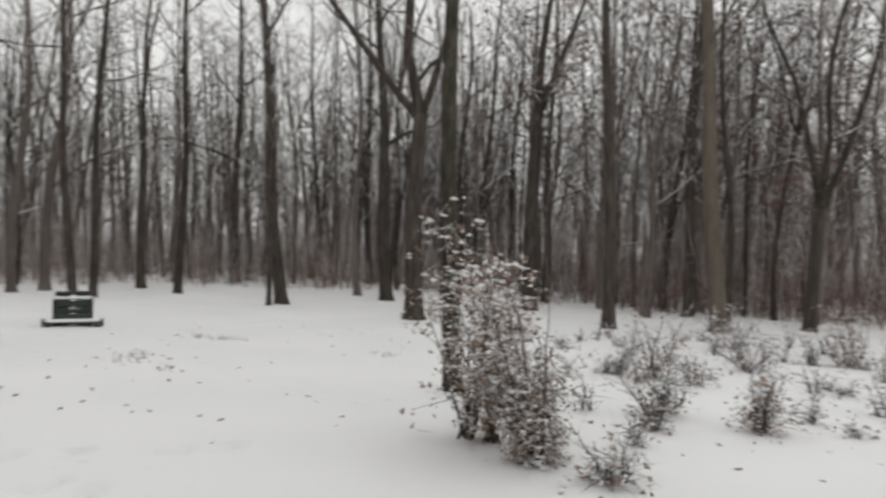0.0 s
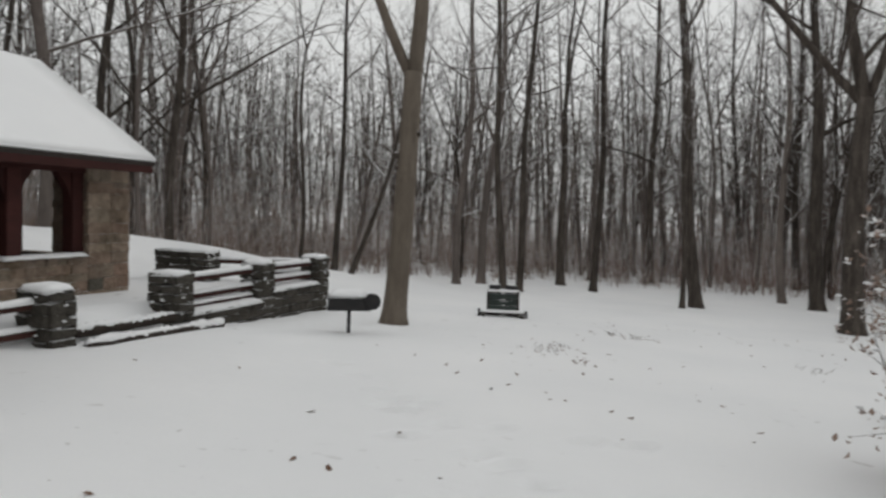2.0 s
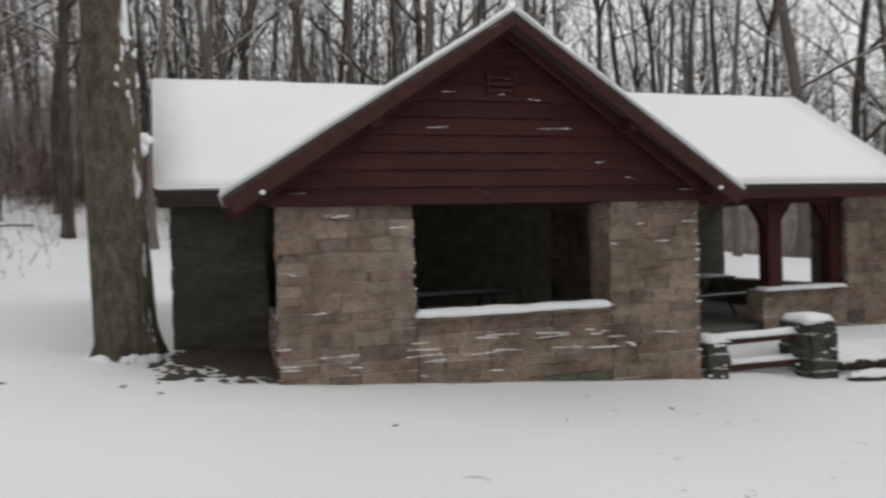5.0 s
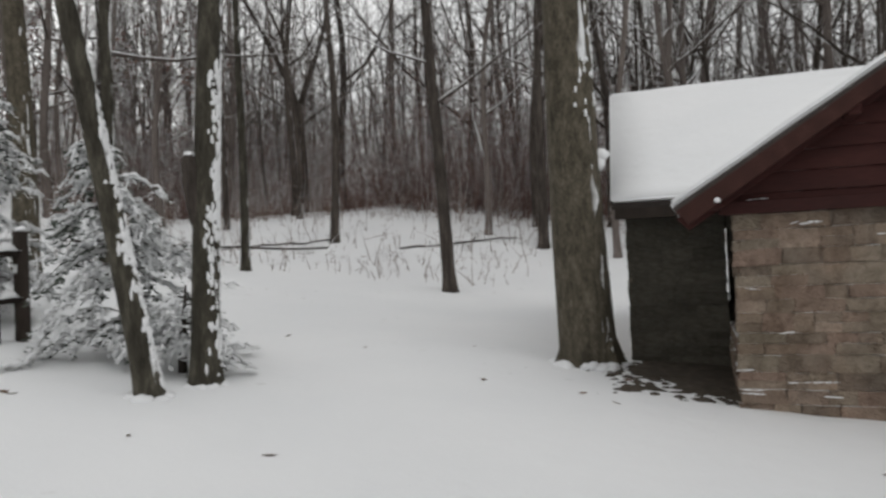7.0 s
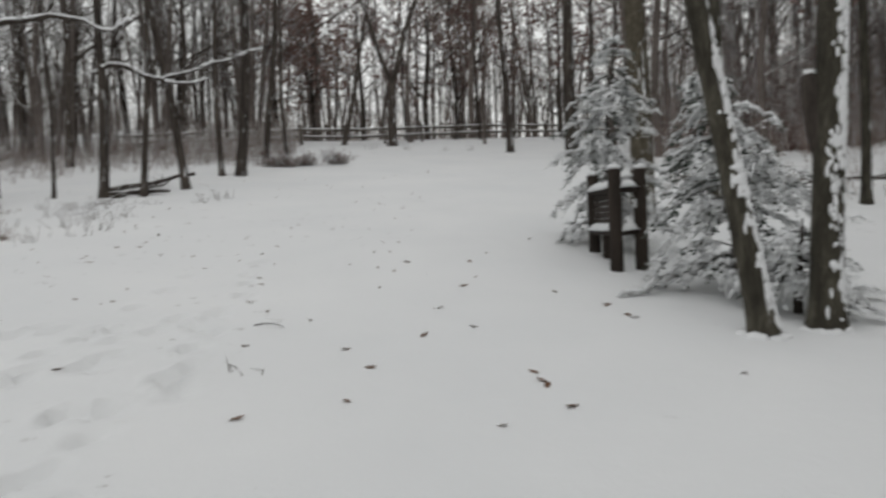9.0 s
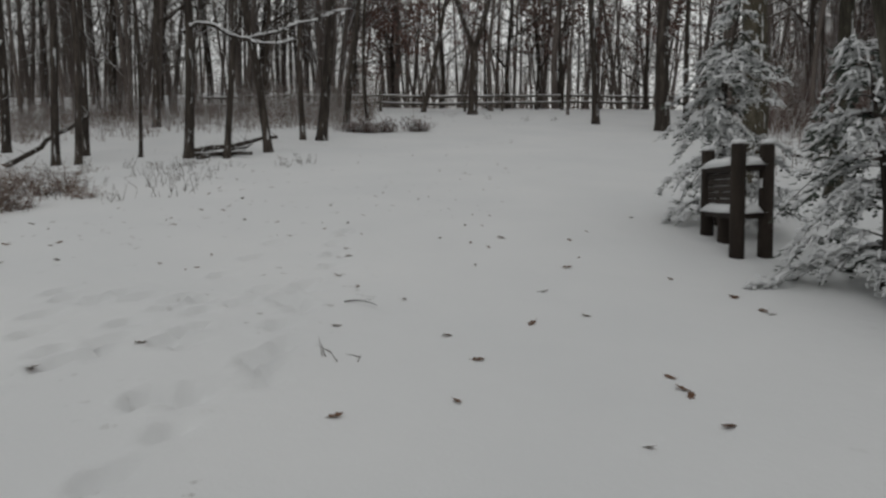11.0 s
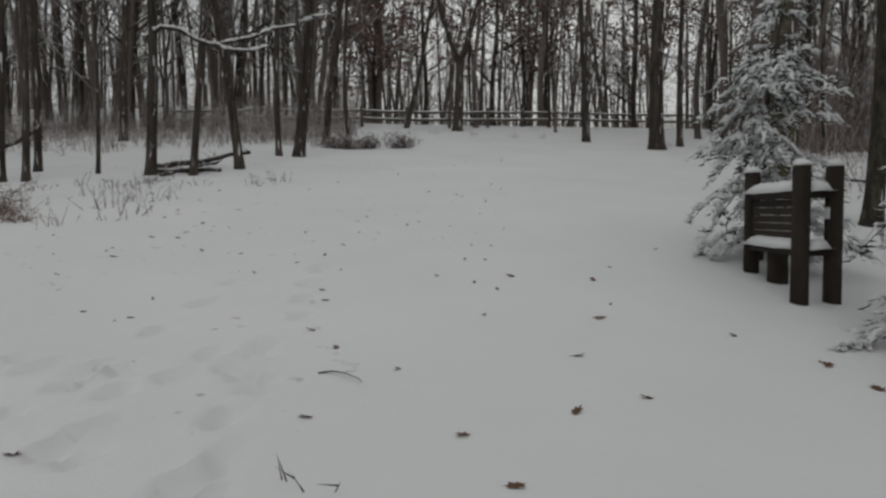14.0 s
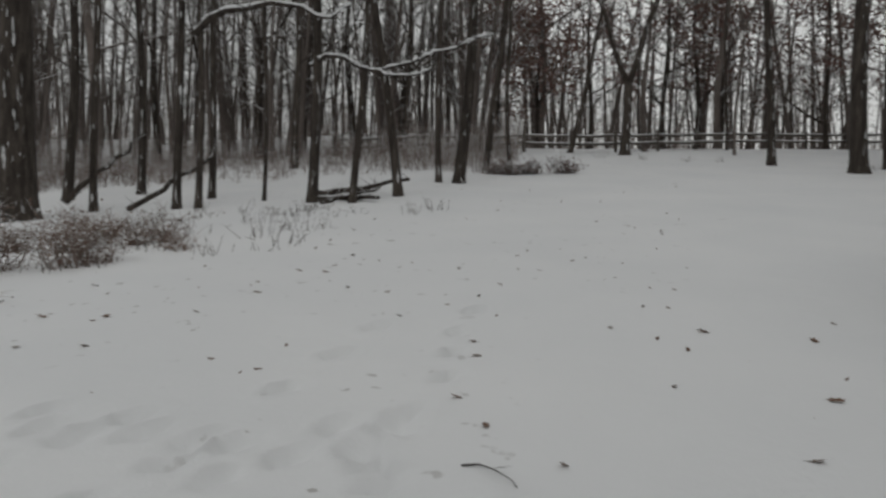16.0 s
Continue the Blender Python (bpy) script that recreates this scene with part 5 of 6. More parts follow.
while len(placed) < 335 and tries < 20000:
    tries += 1
    a, r = rg.uniform(-45, 222) if len(placed) < 186 else rg.uniform(-26, 8) if len(placed) < 240 else rg.uniform(78, 108) if len(placed) < 258 else rg.uniform(138, 166) if len(placed) < 274 else rg.uniform(183, 201) if len(placed) < 288 else rg.choice((rg.uniform(48, 74), rg.uniform(98, 128))), rg.uniform(22, 62)
    x, y = -math.sin(radians(a)) * r, math.cos(radians(a)) * r
    if r < edge(a) or any((x - p) ** 2 + (y - q) ** 2 < 2.2 for p, q in placed):
        continue
    if 153 < a < 178 and rg.random() < 0.5:
        continue
    if a > 179 and r < 46 and (r < 40 or rg.random() < 0.6):
        continue
    placed.append((x, y))
    kind_ = rg.choice((0, 1, 2, 3, 4, 5, 10, 11, 10, 11)) if 150 < a < 182 else rg.randrange(10) if a > -6 else rg.randrange(12)
    t_ = plant(TEMPLATES[kind_], x, y, "bare forest tree with rusty withered leaves" if kind_ >= 10 else "bare forest tree in a snowy wood", "trees of the wood", rg.uniform(0, 360), rg.uniform(0.8, 1.2))

# far woods: past counting; distance haze is in their pale bark colour
s = Shell()
count = 0
while count < 2500:
    a, r = rg.uniform(-48, 225), 47 + 95 * rg.random() ** 1.3
    if 150 < a < 178 and r < 58:
        continue
    count += 1
    x, y = -math.sin(radians(a)) * r, math.cos(radians(a)) * r
    z, h, r0 = ground(x, y), rg.uniform(12, 20), rg.uniform(0.07, 0.2)
    lx, ly = rg.gauss(0, .09), rg.gauss(0, .09)
    c = lambda t: Vector((x + lx * t * h, y + ly * t * h, z + t * h))
    s.tube([c(0), c(0.35), c(0.7), c(1)], [r0, r0 * 0.75, r0 * 0.45, r0 * 0.1], 4, False)
    for k in range(16):
        t = rg.uniform(0.15, 0.95)
        an, ln = rg.uniform(0, 6.28), (1 - t) * h * 0.32 + rg.uniform(0.7, 1.7)
        e = c(t) + Vector((math.cos(an) * ln, math.sin(an) * ln, ln * rg.uniform(0.2, 1.1)))
        s.spike(c(t), e, r0 * 0.28)
        for w in range(3):
            m_ = c(t).lerp(e, rg.uniform(0.3, 1))
            s.spike(m_, m_ + Vector((rg.gauss(0, .6), rg.gauss(0, .6), rg.gauss(.35, .5))), 0.03)
tagged(new("far_woods", s.mesh("far_woods", M_FAR_HAZE)), "dense leafless grey woods in the distance", "trees", kind="stuff")

# thickets of saplings: past counting
def thicket(name, n, a0, a1, near, deep, h0, h1, mat, label, thin=1.0):
    s = Shell()
    for k in range(n):
        a = rg.uniform(a0, a1)
        r = max(near, edge(a) + 4) + deep * rg.random()
        if 150 < a < 178 and (r < 60 or k % 2) or a > 181 and (55 < r < 66 or h1 > 4 and r < 66):
            continue
        x, y = -math.sin(radians(a)) * r, math.cos(radians(a)) * r
        patch = noise.noise(Vector((x * 0.11, y * 0.11, h0)))
        if patch < -0.12 and k % 3:
            continue
        z, h = ground(x, y), (h0 + (h1 - h0) * rg.random() ** 1.6) * (1 + 0.7 * patch)
        for w in range(2):
            e = Vector((x + rg.gauss(0, .15) * h, y + rg.gauss(0, .15) * h, z + h * rg.uniform(0.6, 1)))
            o = Vector((x + rg.gauss(0, .2), y + rg.gauss(0, .2), z - 0.1))
            s.spike(o, e, 0.02 * thin)
            for t in range(7):
                m_ = o.lerp(e, rg.uniform(0.12, 0.95))
                s.spike(m_, m_ + Vector((rg.gauss(0, .38), rg.gauss(0, .38), rg.gauss(.14, .25))) * h * 0.4, 0.014 * thin)
    tagged(new(name, s.mesh(name, mat)), label, "thicket", kind="stuff")


thicket("sapling_thicket", 5600, -48, 225, 46, 34, 2.0, 8.5, M_BRUSH, "hazy brown thicket of leafless saplings")
thicket("slope_thicket", 2600, 178, 225, 34, 19, 0.6, 2.4, M_BRUSH, "dark leafless thicket on the lower slope", 0.65)
thicket("russet_thicket", 4600, 108, 152, 30, 24, 1.5, 8.0, M_BRUSH_RED, "russet leafless thicket on the bank")
thicket("brown_thicket", 2000, 0, 82, 38, 30, 1.5, 7.0, M_BRUSH, "brown leafless thicket between the trunks")
thicket("wood_thicket", 2000, -48, 20, 31, 24, 1.5, 8.5, M_BRUSH_RED, "russet leafless thicket in the wood")

# undergrowth between the trees: past counting
s = Shell()
for k in range(5600):
    a = rg.uniform(-48, 222)
    r = edge(a) + 1 + 46 * rg.random() ** 1.25 + (6 if a >= 179 else 5 if a < 80 else 1)
    if 152 < a < 179 and r < 58 or a >= 179 and (k % 3 or r > 55):
        continue
    x, y = -math.sin(radians(a)) * r, math.cos(radians(a)) * r
    z, h = ground(x, y), (rg.uniform(0.4, 1.9) if k % 10 < 8 else rg.uniform(2.0, 5.5)) * (1.1 if -20 < a < 75 or 120 < a < 150 else 0.5 if a >= 179 else 0.9)
    for w in range(3):
        e = Vector((x + rg.gauss(0, .22) * h, y + rg.gauss(0, .22) * h, z + h * rg.uniform(0.5, 1)))
        o = Vector((x + rg.gauss(0, .12), y + rg.gauss(0, .12), z - 0.1))
        s.spike(o, e, 0.012)
        for t in range(5):
            m_ = o.lerp(e, rg.uniform(0.3, 0.95))
            s.spike(m_, m_ + Vector((rg.gauss(0, .42), rg.gauss(0, .42), rg.gauss(.12, .25))) * h * 0.5, 0.008)
tagged(new("undergrowth", s.mesh("undergrowth", M_BRUSH)), "tangled brown leafless undergrowth", "undergrowth", kind="stuff")


# twigs and saplings on the bank behind the shelter: past counting
s = Shell()
for k in range(620):
    a = rg.gauss(rg.choice((117, 124, 131, 139, 147)), 2.5)
    r = rg.uniform(20.5, 36)
    x, y = -math.sin(radians(a)) * r, math.cos(radians(a)) * r
    z, h = ground(x, y), rg.uniform(0.15, 0.7) if k % 6 else rg.uniform(0.8, 2.4)
    o = Vector((x, y, z - 0.05))
    e = o + Vector((rg.gauss(0, .3) * h, rg.gauss(0, .3) * h, h))
    s.spike(o, e, 0.014)
    for w in range(3):
        m_ = o.lerp(e, rg.uniform(0.3, 0.9))
        s.spike(m_, m_ + Vector((rg.gauss(0, .35), rg.gauss(0, .35), rg.gauss(.2, .2))) * h * 0.7, 0.010)
tagged(new("bank_twigs", s.mesh("bank_twigs", M_BRUSH)), "sparse twigs poking through snow on the bank", "undergrowth", kind="stuff")


# ---- hemlocks laden with snow ----
def hemlock(x, y, h, reach, label, seed, low=0.6):
    """Loose arching boughs of drooping sprays, each finger lined with snow."""
    rg = random.Random(seed)
    t = thing("hemlock", label, "tree", pose(x, y, ground(x, y)), "young hemlocks")
    tr, fo, sn = Shell(), Shell(), Shell()
    bow = rg.uniform(-0.12, 0.12)
    stem = lambda z: Vector((bow * (z / h) ** 2 * h, 0.04 * math.sin(z * 2), z))
    tr.tube([stem(h * k / 6) - Vector((0, 0, 0.2 if k == 0 else 0)) for k in range(7)], [0.06 - 0.0085 * k for k in range(7)], 7)
    n = int(h * 27)
    for i in range(n):
        z = 0.25 + (h - 0.3) * rg.random() ** 1.15
        a = rg.uniform(0, 6.28)
        ln = reach * ((1 - z / h) ** low) * rg.uniform(0.35, 1.15) * (1 + 0.35 * math.cos(a * 2 + seed + z)) + 0.15
        rise, fall = rg.uniform(0.15, 0.75), rg.uniform(0.55, 1.15)
        pts = []
        for k in range(7):
            q = k / 6
            p = stem(z) + Vector((math.cos(a + 0.3 * q) * ln * q, math.sin(a + 0.3 * q) * ln * q, ln * (rise * q - fall * q * q)))
            p.z = max(p.z, 0.05 + 0.06 * rg.random())
            pts.append(p)
        tr.tube(pts, [0.013 - 0.0017 * k for k in range(7)], 3, False)
        out = Vector((math.cos(a), math.sin(a), 0))
        side = Vector((-out.y, out.x, 0))
        for k in range(int(6 + ln * 16)):
            q = rg.uniform(0.15, 1.0)
            j = min(int(q * 6), 5)
            o = pts[j].lerp(pts[j + 1], q * 6 - j)
            d = (out * rg.uniform(0.2, 1.0) + side * rg.uniform(-1.0, 1.0) + Vector((0, 0, rg.uniform(-0.3, 0.2)))).normalized()
            fl = rg.uniform(0.12, 0.30) * (1.1 - 0.45 * q)
            fp = [o, o + d * fl * 0.5 + Vector((0, 0, 0.01)), o + d * fl + Vector((0, 0, -fl * rg.uniform(0.15, 0.7)))]
            for p in fp:
                p.z = max(p.z, 0.04)
            w = d.cross(Vector((rg.gauss(0, .2), rg.gauss(0, .2), 1)))
            for c in range(5):
                m_ = fp[0].lerp(fp[1], c / 2) if c < 2 else fp[1].lerp(fp[2], (c - 2) / 2)
                sg = 1 if c % 2 else -1
                fo.leaf(m_ - Vector((0, 0, 0.012)), d + w.normalized() * sg * rg.uniform(0.4, 1.1) + Vector((0, 0, rg.uniform(-0.5, 0))), w, rg.uniform(0.06, 0.12), 0.15)
            if rg.random() < 0.72:
                rr = rg.uniform(0.010, 0.024)
                sn.tube([p + Vector((0, 0, 0.012)) for p in fp], [rr * 0.7, rr * rg.uniform(0.9, 1.4), rr * 0.5], 5)
            if rg.random() < 0.16:
                sn.lump((fp[1].x, fp[1].y, fp[1].z + 0.015), rg.uniform(.03, .07), rg.uniform(.03, .07), rg.uniform(.015, .035), rg, 3, 6)
    part("trunk", tr.mesh("trunk", M_BARK), t)
    tagged(part("foliage", fo.mesh("foliage", M_NEEDLE, False), t, "dark green drooping sprays"), kind="stuff")
    tagged(part("branch_snow", sn.mesh("branch_snow", M_CAP), t, "fingers of fresh snow on the sprays"), kind="stuff")


hemlock(-5.8, -12.0, 3.5, 1.15, "young hemlock behind the sign bowed with snow", 1, 0.6)
hemlock(-5.72, -8.2, 2.7, 1.2, "low spreading hemlock heaped with snow", 2)
hemlock(-5.62, -7.0, 1.0, 0.55, "small hemlock bush heaped with snow", 3)


# ---- shrubs that keep their brown leaves ----
def shrub(x, y, h, width, leaves, label, seed, mat=None, size=0.075, stems=14, lean=0.0, wood=None):
    rg = random.Random(seed)
    t = thing("shrub", label, "shrub", pose(x, y, ground(x, y)))
    st, lf, sn = Shell(), Shell(), Shell()
    tips = []
    for i in range(stems):
        a = rg.uniform(0, 6.28)
        lp = limb_path(rg, (rg.gauss(0, width * 0.12), rg.gauss(0, width * 0.12), -0.1), (math.cos(a) * width / h * 0.9 + lean, math.sin(a) * width / h * 0.9, 1.0), h * rg.uniform(0.55, 1.08), 7, 0.13, 0.05)
        st.tube(lp, [0.016 - 0.0019 * q for q in range(8)], 4, False)
        for sb in range(10):
            q = rg.randint(1, 7)
            v = Vector((rg.gauss(0, 1), rg.gauss(0, 1), rg.gauss(.4, .6))).normalized()
            e = lp[q] + v * rg.uniform(0.12, min(0.5, 0.1 + width * 1.2))
            st.spike(lp[q], e, 0.006)
            tips += [e, lp[q].lerp(e, 0.5), lp[q].lerp(e, 0.75)]
    for k in range(leaves):
        p = rg.choice(tips) + Vector((rg.gauss(0, .05), rg.gauss(0, .05), rg.gauss(0, .05)))
        p.z = max(p.z, 0.05)
        v = Vector((rg.gauss(0, 1), rg.gauss(0, 1), rg.gauss(-0.25, 0.5)))
        lf.leaf(p, v, v.cross(Vector((rg.gauss(0, .4), rg.gauss(0, .4), 1))), rg.uniform(0.7, 1.3) * size, 0.4)
        if rg.random() < 0.09:
            sn.lump((p.x, p.y, p.z + 0.012), size * 0.55, size * 0.55, 0.015, rg, 3, 6)
    tagged(part("branchwork", st.mesh("branchwork", wood or M_TWIG), t), kind="stuff")
    if leaves:
        tagged(part("foliage", lf.mesh("foliage", mat or M_LEAF_BROWN, False), t, "curled brown leaves"), kind="stuff")
        tagged(part("snow_dusting", sn.mesh("snow_dusting", M_CAP), t, "flecks of snow"), kind="stuff")


shrub(0.90, 6.25, 1.75, 0.10, 3000, "tall leafy brown shrub flecked with snow", 1, None, 0.05, 20, -0.36)
shrub(0.52, 7.0, 2.0, 0.34, 900, "open brown-leaved sapling flecked with snow", 2, None, 0.07, 11)
shrub(1.02, 6.45, 1.1, 0.14, 1000, "narrow brown shrub beside a sapling", 3, None, 0.05, 14, -0.12)
shrub(0.30, 7.1, 2.2, 0.36, 700, "slender brown-leaved sapling flecked with snow", 14, None, 0.07, 10)
for k in range(60):
    shrub(rng.uniform(1.5, 10), rng.uniform(6.6, 20), rng.uniform(0.25, 0.75), rng.uniform(0.10, 0.3), rng.randint(15, 60), "low twiggy shrub in the snow", 60 + k, rng.choice((M_LEAF_BROWN, M_LEAF_RED)), 0.06, rng.randint(3, 7))
shrub(1.38, 5.75, 0.5, 0.35, 90, "small twiggy shrub poking through snow", 4)
shrub(3.55, 7.9, 0.85, 0.25, 260, "upright brown shrub flecked with snow", 5)
shrub(2.55, 8.5, 0.75, 0.3, 110, "sparse twiggy shrub in the snow", 6)
shrub(3.4, 11.5, 1.2, 0.6, 180, "sparse twiggy shrub in the snow", 7)
shrub(8.3, 14.7, 1.3, 1.0, 500, "spreading brown shrub dusted with snow", 8)
shrub(5.6, 13.0, 1.0, 0.9, 160, "sparse twiggy shrub in the snow", 9)
shrub(7.0, 17.5, 1.2, 1.1, 260, "spreading brown shrub dusted with snow", 10)
shrub(6.0, -14.3, 0.95, 1.1, 240, "bramble thicket at the field's edge", 11, M_LEAF_BROWN, 0.06, 18, 0.0, M_BRUSH)
shrub(7.2, -14.0, 1.1, 1.3, 260, "bramble thicket at the field's edge", 12, M_LEAF_BROWN, 0.06, 18, 0.0, M_BRUSH)
shrub(7.0, -16.6, 0.9, 1.2, 160, "bramble thicket at the field's edge", 13, M_LEAF_BROWN, 0.06, 16, 0.0, M_BRUSH)
for k in range(30):
    shrub(rng.uniform(5.0, 10.5), rng.uniform(-18.5, -11.6), rng.uniform(0.25, 0.7), rng.uniform(0.4, 1.0), 110, "bramble tangle at the field's edge", 90 + k, rng.choice((M_LEAF_BROWN, M_LEAF_RED)), 0.05, 13, 0.0, M_BRUSH)
for k, (x_, y_) in enumerate(((0.0, -33.6), (-1.5, -33.6), (-2.9, -33.5), (-0.8, -33.3))):
    shrub(x_, y_, 0.85, 1.3, 420, "low reddish brush at the field's edge", 20 + k, M_LEAF_RED, 0.1, 26)

# ---- dry weeds ----
def tuft(x, y, h, n, seed, label="dry weed stalks poking through the snow"):
    rg = random.Random(seed)
    s = Shell()
    z = ground(x, y)
    for i in range(n):
        o = Vector((rg.gauss(0, .16), rg.gauss(0, .16), -0.04))
        e = o + Vector((rg.gauss(0, .3) * h, rg.gauss(0, .3) * h, h * rg.uniform(0.35, 1.1)))
        s.spike(o, e, 0.007)
        if rg.random() < 0.6:
            m_ = o.lerp(e, 0.7)
            s.spike(m_, m_ + Vector((rg.gauss(0, .08), rg.gauss(0, .08), 0.06)), 0.006)
    tagged(new("weed_tuft", s.mesh("weed_tuft", M_GRASS)), label, "weeds", "weed tufts", "stuff").matrix_basis = pose(x, y, z)


for k in range(58):
    a_ = rng.random()
    x_, y_ = 2.8 + 6.5 * rng.random(), -13.3 - 8.0 * rng.random()
    if x_ - 2.8 < (y_ + 15.0) * 0.35:
        continue
    tuft(x_, y_, rng.uniform(0.2, 0.5), rng.randint(6, 14), 300 + k)
for k, (x_, y_) in enumerate(((1.6, -20.1), (1.2, -20.8), (-5.2, 15.6), (-5.0, 12.0), (-4.9, 11.3), (-4.6, 15.2), (0.06, -6.5), (-1.0, 13.5), (1.5, 15.0), (3.0, 18.0), (4.2, 16.0), (-20.0, -14.5), (-22, -13), (-23, -9), (-18.5, -17), (-24, -15), (-7.4, -41), (-9.5, -40.5), (-11, -40), (-5.5, -42), (-16, -36))):
    tuft(x_, y_, 0.22 if k == 6 else 0.13 if y_ > 0 else 0.35, 4 if k == 6 else 14, 400 + k)

# ---- fallen logs at the wood's edge ----
for k, (x0, y0, x1, y1, up, r_) in enumerate(((4.7, -23.6, 2.8, -22.6, 0.1, 0.09), (5.2, -25.5, 2.4, -25.0, 0.35, 0.1), (4.2, -22.4, 3.0, -23.6, 0.25, 0.06), (12.4, -24.4, 10.6, -25.2, 1.7, 0.09), (9.4, -22.6, 7.6, -23.6, 1.3, 0.08), (-15.5, -21.5, -19.5, -17.0, 0.05, 0.06), (-13.5, -22.5, -16.0, -20.0, 0.15, 0.05), (-21.0, -15.0, -24.0, -12.0, 0.03, 0.045), (-14.8, -19.6, -16.3, -18.2, 0.2, 0.035), (-18.2, -19.4, -20.6, -17.6, 0.12, 0.05))):
    s = Shell()
    lp = []
    for q in range(9):
        f_ = q / 8
        x_, y_ = x0 + (x1 - x0) * f_ + rng.uniform(-.1, .1), y0 + (y1 - y0) * f_ + rng.uniform(-.1, .1)
        lp.append(Vector((x_, y_, ground(x_, y_) + up * f_ + 0.02 + rng.uniform(-.04, .04))))
    s.tube(lp, [r_ * (1 - 0.06 * q) for q in range(9)], 8)
    log = tagged(new("fallen_log", s.mesh("fallen_log", M_BARK)), "fallen dead limb with snow along its top", "log", "fallen limbs")
    s = Shell()
    for j in range(7):
        q = rng.choice(lp[1:])
        s.spike(q, q + Vector((rng.uniform(-.6, .6), rng.uniform(-.6, .6), rng.uniform(.05, .6))), 0.02)
    tagged(part("side_twigs", s.mesh("side_twigs", M_TWIG), log), kind="stuff")

# ---- bare earth under the eaves ----
s = Shell()
nn = 44
for i in range(nn + 1):
    for j in range(nn + 1):
        u_, v_ = -1.5 + 1.62 * i / nn, 0.1 + 2.3 * j / nn
        q = SH @ Vector((u_, v_, 0))
        d_ = 1 - math.hypot((u_ - 0.1) / 1.55, (v_ - 1.7) / 1.75)
        s.v.append((q.x, q.y, ground(q.x, q.y) + min(0.13 * d_ + 0.06 * noise.noise(q * 2.0) + 0.07 * noise.noise(q * 8.0), 0.05) - 0.01))
for i in range(nn):
    for j in range(nn):
        o = i * (nn + 1) + j
        s.f.append((o, o + nn + 1, o + nn + 2, o + 1))
tagged(new("bare_earth", s.mesh("bare_earth", M_DIRT)), "dark leaf-strewn earth kept bare by the eaves", "ground", kind="structure")

# ---- fallen leaves on the snow ----
LEAVES = []
for i in range(6):
    rg = random.Random(900 + i)
    vs, fs = [(0, 0, 0)], []
    n = 14
    curl = rg.uniform(0.2, 0.7)
    for k in range(n):
        a = 2 * math.pi * k / n
        lob = (1.0 if k % 2 == 0 else 0.62) * (1.0 if abs(math.sin(a)) < 0.8 else 0.85)
        x_, y_ = math.cos(a) * 0.5 * lob, math.sin(a) * 0.28 * lob
        vs.append((x_, y_, curl * (y_ * y_ * 2.2 + 0.4 * x_ * x_) + rg.uniform(-.02, .05)))
        fs.append((0, k + 1, (k + 1) % n + 1))
    vs += [(0.48, -0.012, 0.03), (0.48, 0.012, 0.03), (0.72, 0.0, 0.10)]
    fs.append((n + 1, n + 3, n + 2))
    me_ = bpy.data.meshes.new("oak_leaf")
    me_.from_pydata(vs, [], fs)
    me_.materials.append(M_LITTER)
    me_.shade_smooth()
    LEAVES.append(me_)
SPOTS = [(1.59, -6.97), (-0.11, -8.88), (-0.57, -8.31), (-2.04, -8.48), (-1.64, -7.33), (-0.99, -6.36), (-0.84, -7.04), (0.08, -7.41), (-2.20, -5.54), (-2.23, -5.78), (-3.94, -8.10), (-3.90, -7.46), (-3.61, -8.86), (0.84, -11.75), (1.64, -12.93), (2.11, -13.77), (1.95, -14.83), (-1.86, -10.62), (-2.15, -11.18), (-3.06, -10.92), (-2.59, -9.44), (-4.65, -12.71), (-3.14, -17.34), (-5.98, -28.1), (-1.22, -26.3), (1.01, -14.37), (2.48, -13.79), (2.62, -12.49), (-9.51, -5.38), (-7.63, -4.19), (-3.93, -8.02), (-3.91, -7.32)]
SPOTS += [(-3.71, -5.19), (-4.05, -3.99), (-8.61, -2.79), (-3.44, 7.95), (-4.08, 9.59), (-2.00, 6.36), (-1.02, 7.27), (-3.60, 5.17), (-6.79, 6.24), (-7.92, 5.59), (-3.64, 9.70), (-1.60, 8.85), (-3.99, 11.82), (-1.98, 10.10), (2.44, -5.77), (1.13, -4.13), (0.04, -5.34), (2.17, -6.44), (1.58, -6.97), (-1.63, -4.71), (-2.20, -5.41)]
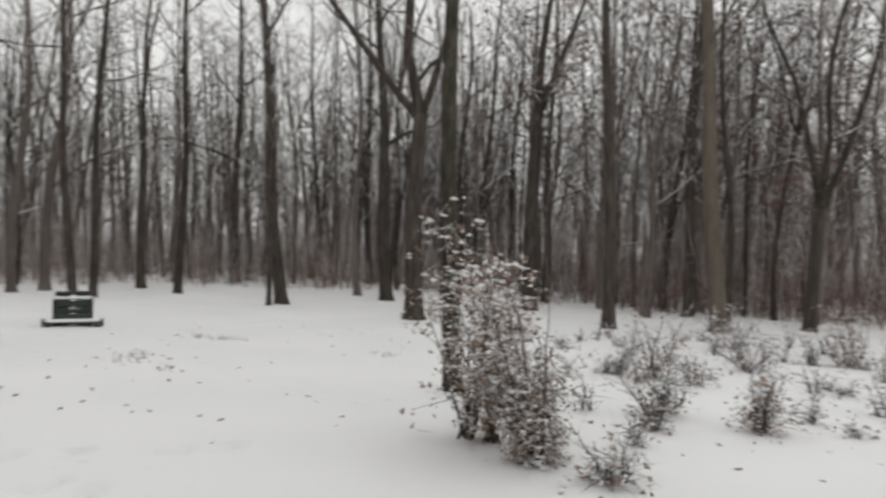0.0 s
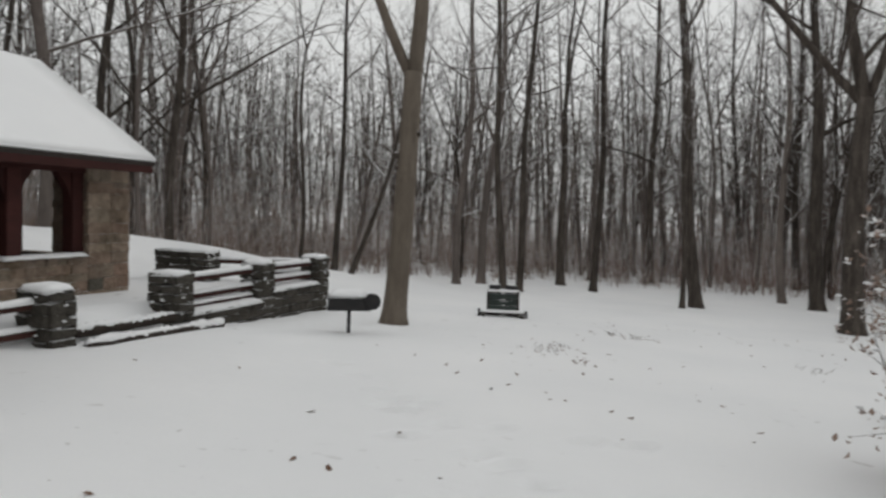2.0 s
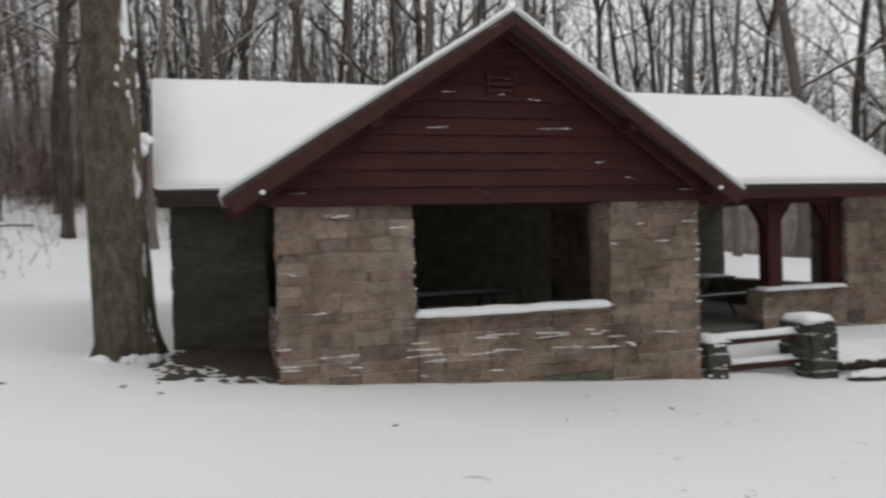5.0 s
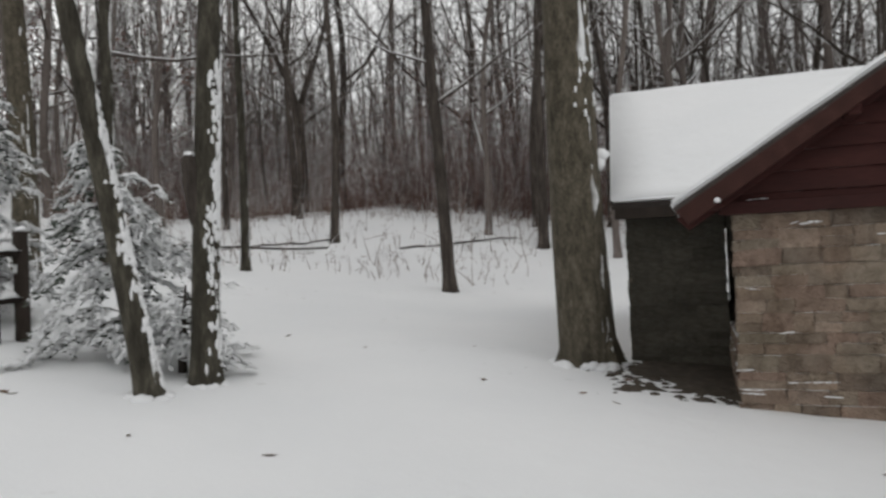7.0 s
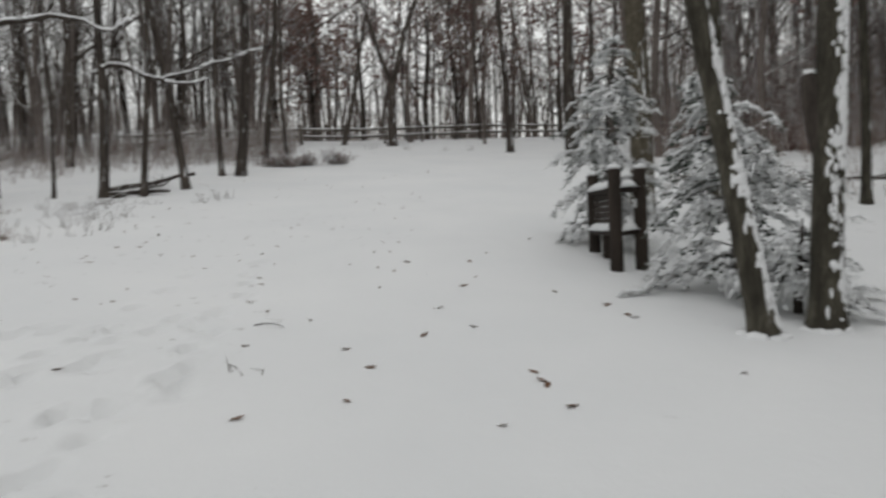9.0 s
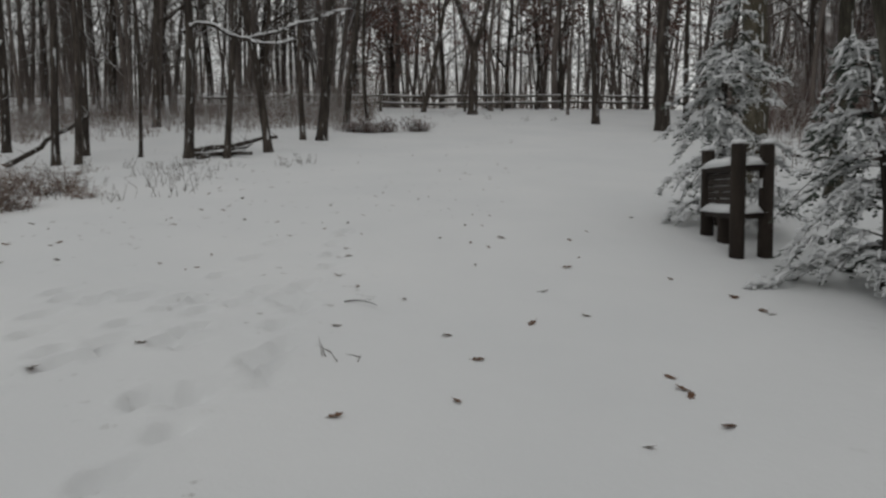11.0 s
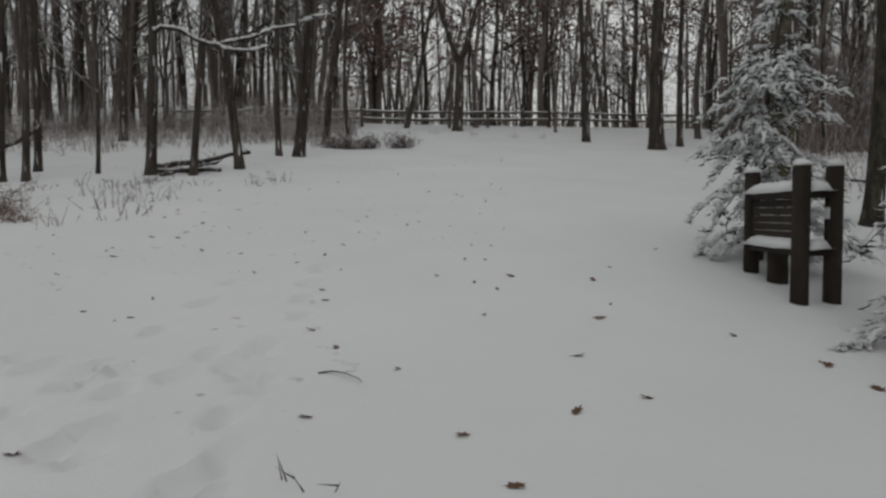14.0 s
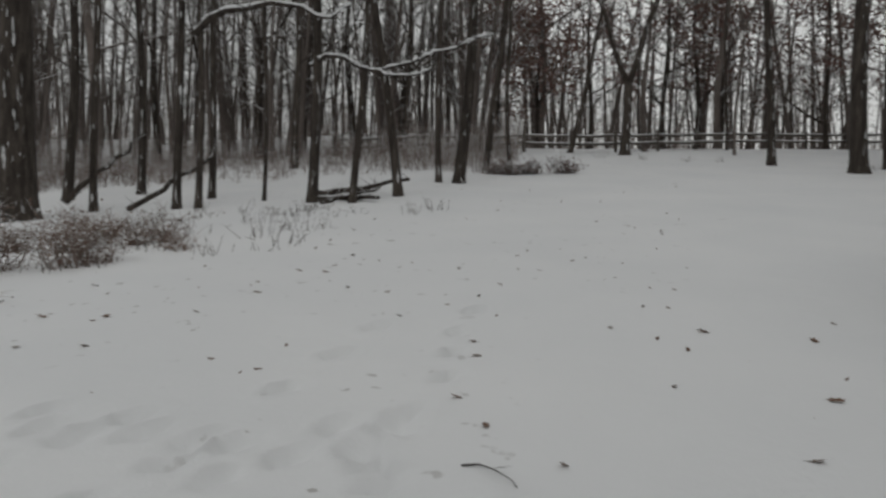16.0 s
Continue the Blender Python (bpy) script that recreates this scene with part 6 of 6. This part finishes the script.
SPOTS += [(-0.01, -10.43), (0.03, -10.86), (0.1, -9.4), (-1.3, -11.35), (2.96, -11.55), (4.51, -11.33), (3.83, -11.34), (-3.23, -17.81), (3.5, -10.38), (4.13, -10.35), (4.76, -12.78), (-0.23, -13.18), (-6.16, -28.93), (-4.64, 5.18), (-3.75, 4.0), (-3.4, 4.0), (-2.68, 4.38), (-5.37, 8.83), (-3.05, 10.94), (-2.61, 9.88), (-2.78, 16.59), (-4.11, 2.59), (3.77, -8.71), (-0.71, -5.52), (-2.19, -4.91), (-2.2, -7.52), (-6.43, -0.15), (-6.78, 1.47), (-7.29, 2.67), (-8.27, -7.93), (-8.41, -6.55), (-7.61, -2.96), (-7.37, -2.5)]
near_n = len(SPOTS)
for cx, cy in ((-5.2, 15.6), (-5.0, 12.0), (-4.7, 11.4), (-4.6, 15.2), (-3.9, 10.6)):
    for k in range(9):
        SPOTS.append((cx + rng.gauss(0, 0.3), cy + rng.gauss(0, 0.25)))
for i, (x_, y_) in enumerate(SPOTS):
    ob = new("oak_leaf", LEAVES[i % 6])
    sz = rng.uniform(0.10, 0.15) if i < near_n and y_ < 0 else rng.uniform(0.06, 0.11)
    ob.matrix_basis = Matrix.LocRotScale((x_, y_, ground(x_, y_) + 0.006), Euler((rng.uniform(-.35, .35), rng.uniform(-.35, .35), rng.uniform(0, 6.28))), (sz, sz, sz))
    tagged(ob, "curled reddish-brown oak leaf lying on snow", "leaf", "fallen leaves")
s = Shell()
for k in range(430):
    x_, y_ = rng.choice(((rng.uniform(-4, 6.5), rng.uniform(-26, -9)), (rng.uniform(-7, 3), rng.uniform(7, 20)), (rng.uniform(1.0, 9), rng.uniform(5.0, 17)), (rng.uniform(1.0, 7), rng.uniform(5.0, 12))))
    a_ = rng.uniform(0, 6.28)
    d_ = Vector((math.cos(a_), math.sin(a_), rng.uniform(-0.1, 0.5)))
    s.leaf((x_, y_, ground(x_, y_) + 0.004), d_, d_.cross(Vector((rng.gauss(0, .3), rng.gauss(0, .3), 1))), rng.uniform(0.045, 0.085), 0.5)
tagged(new("leaf_litter", s.mesh("leaf_litter", M_LITTER)), "small brown leaves strewn over the snow", "leaves", kind="stuff")
s = Shell()
s.tube([(0, 0, 0.01), (0.1, 0.03, 0.025), (0.22, -0.03, 0.03), (0.36, -0.12, 0.02), (0.42, -0.2, 0.01)], [0.007, 0.007, 0.006, 0.005, 0.003], 6)
s.spike((0.2, -0.02, 0.03), (0.3, 0.05, 0.04), 0.004)
tagged(new("twig", s.mesh("twig", M_BARK)), "thin crooked twig lying on the snow", "twig").matrix_basis = pose(0.02, -8.26, ground(0, -8.2), 0, 0, 157)
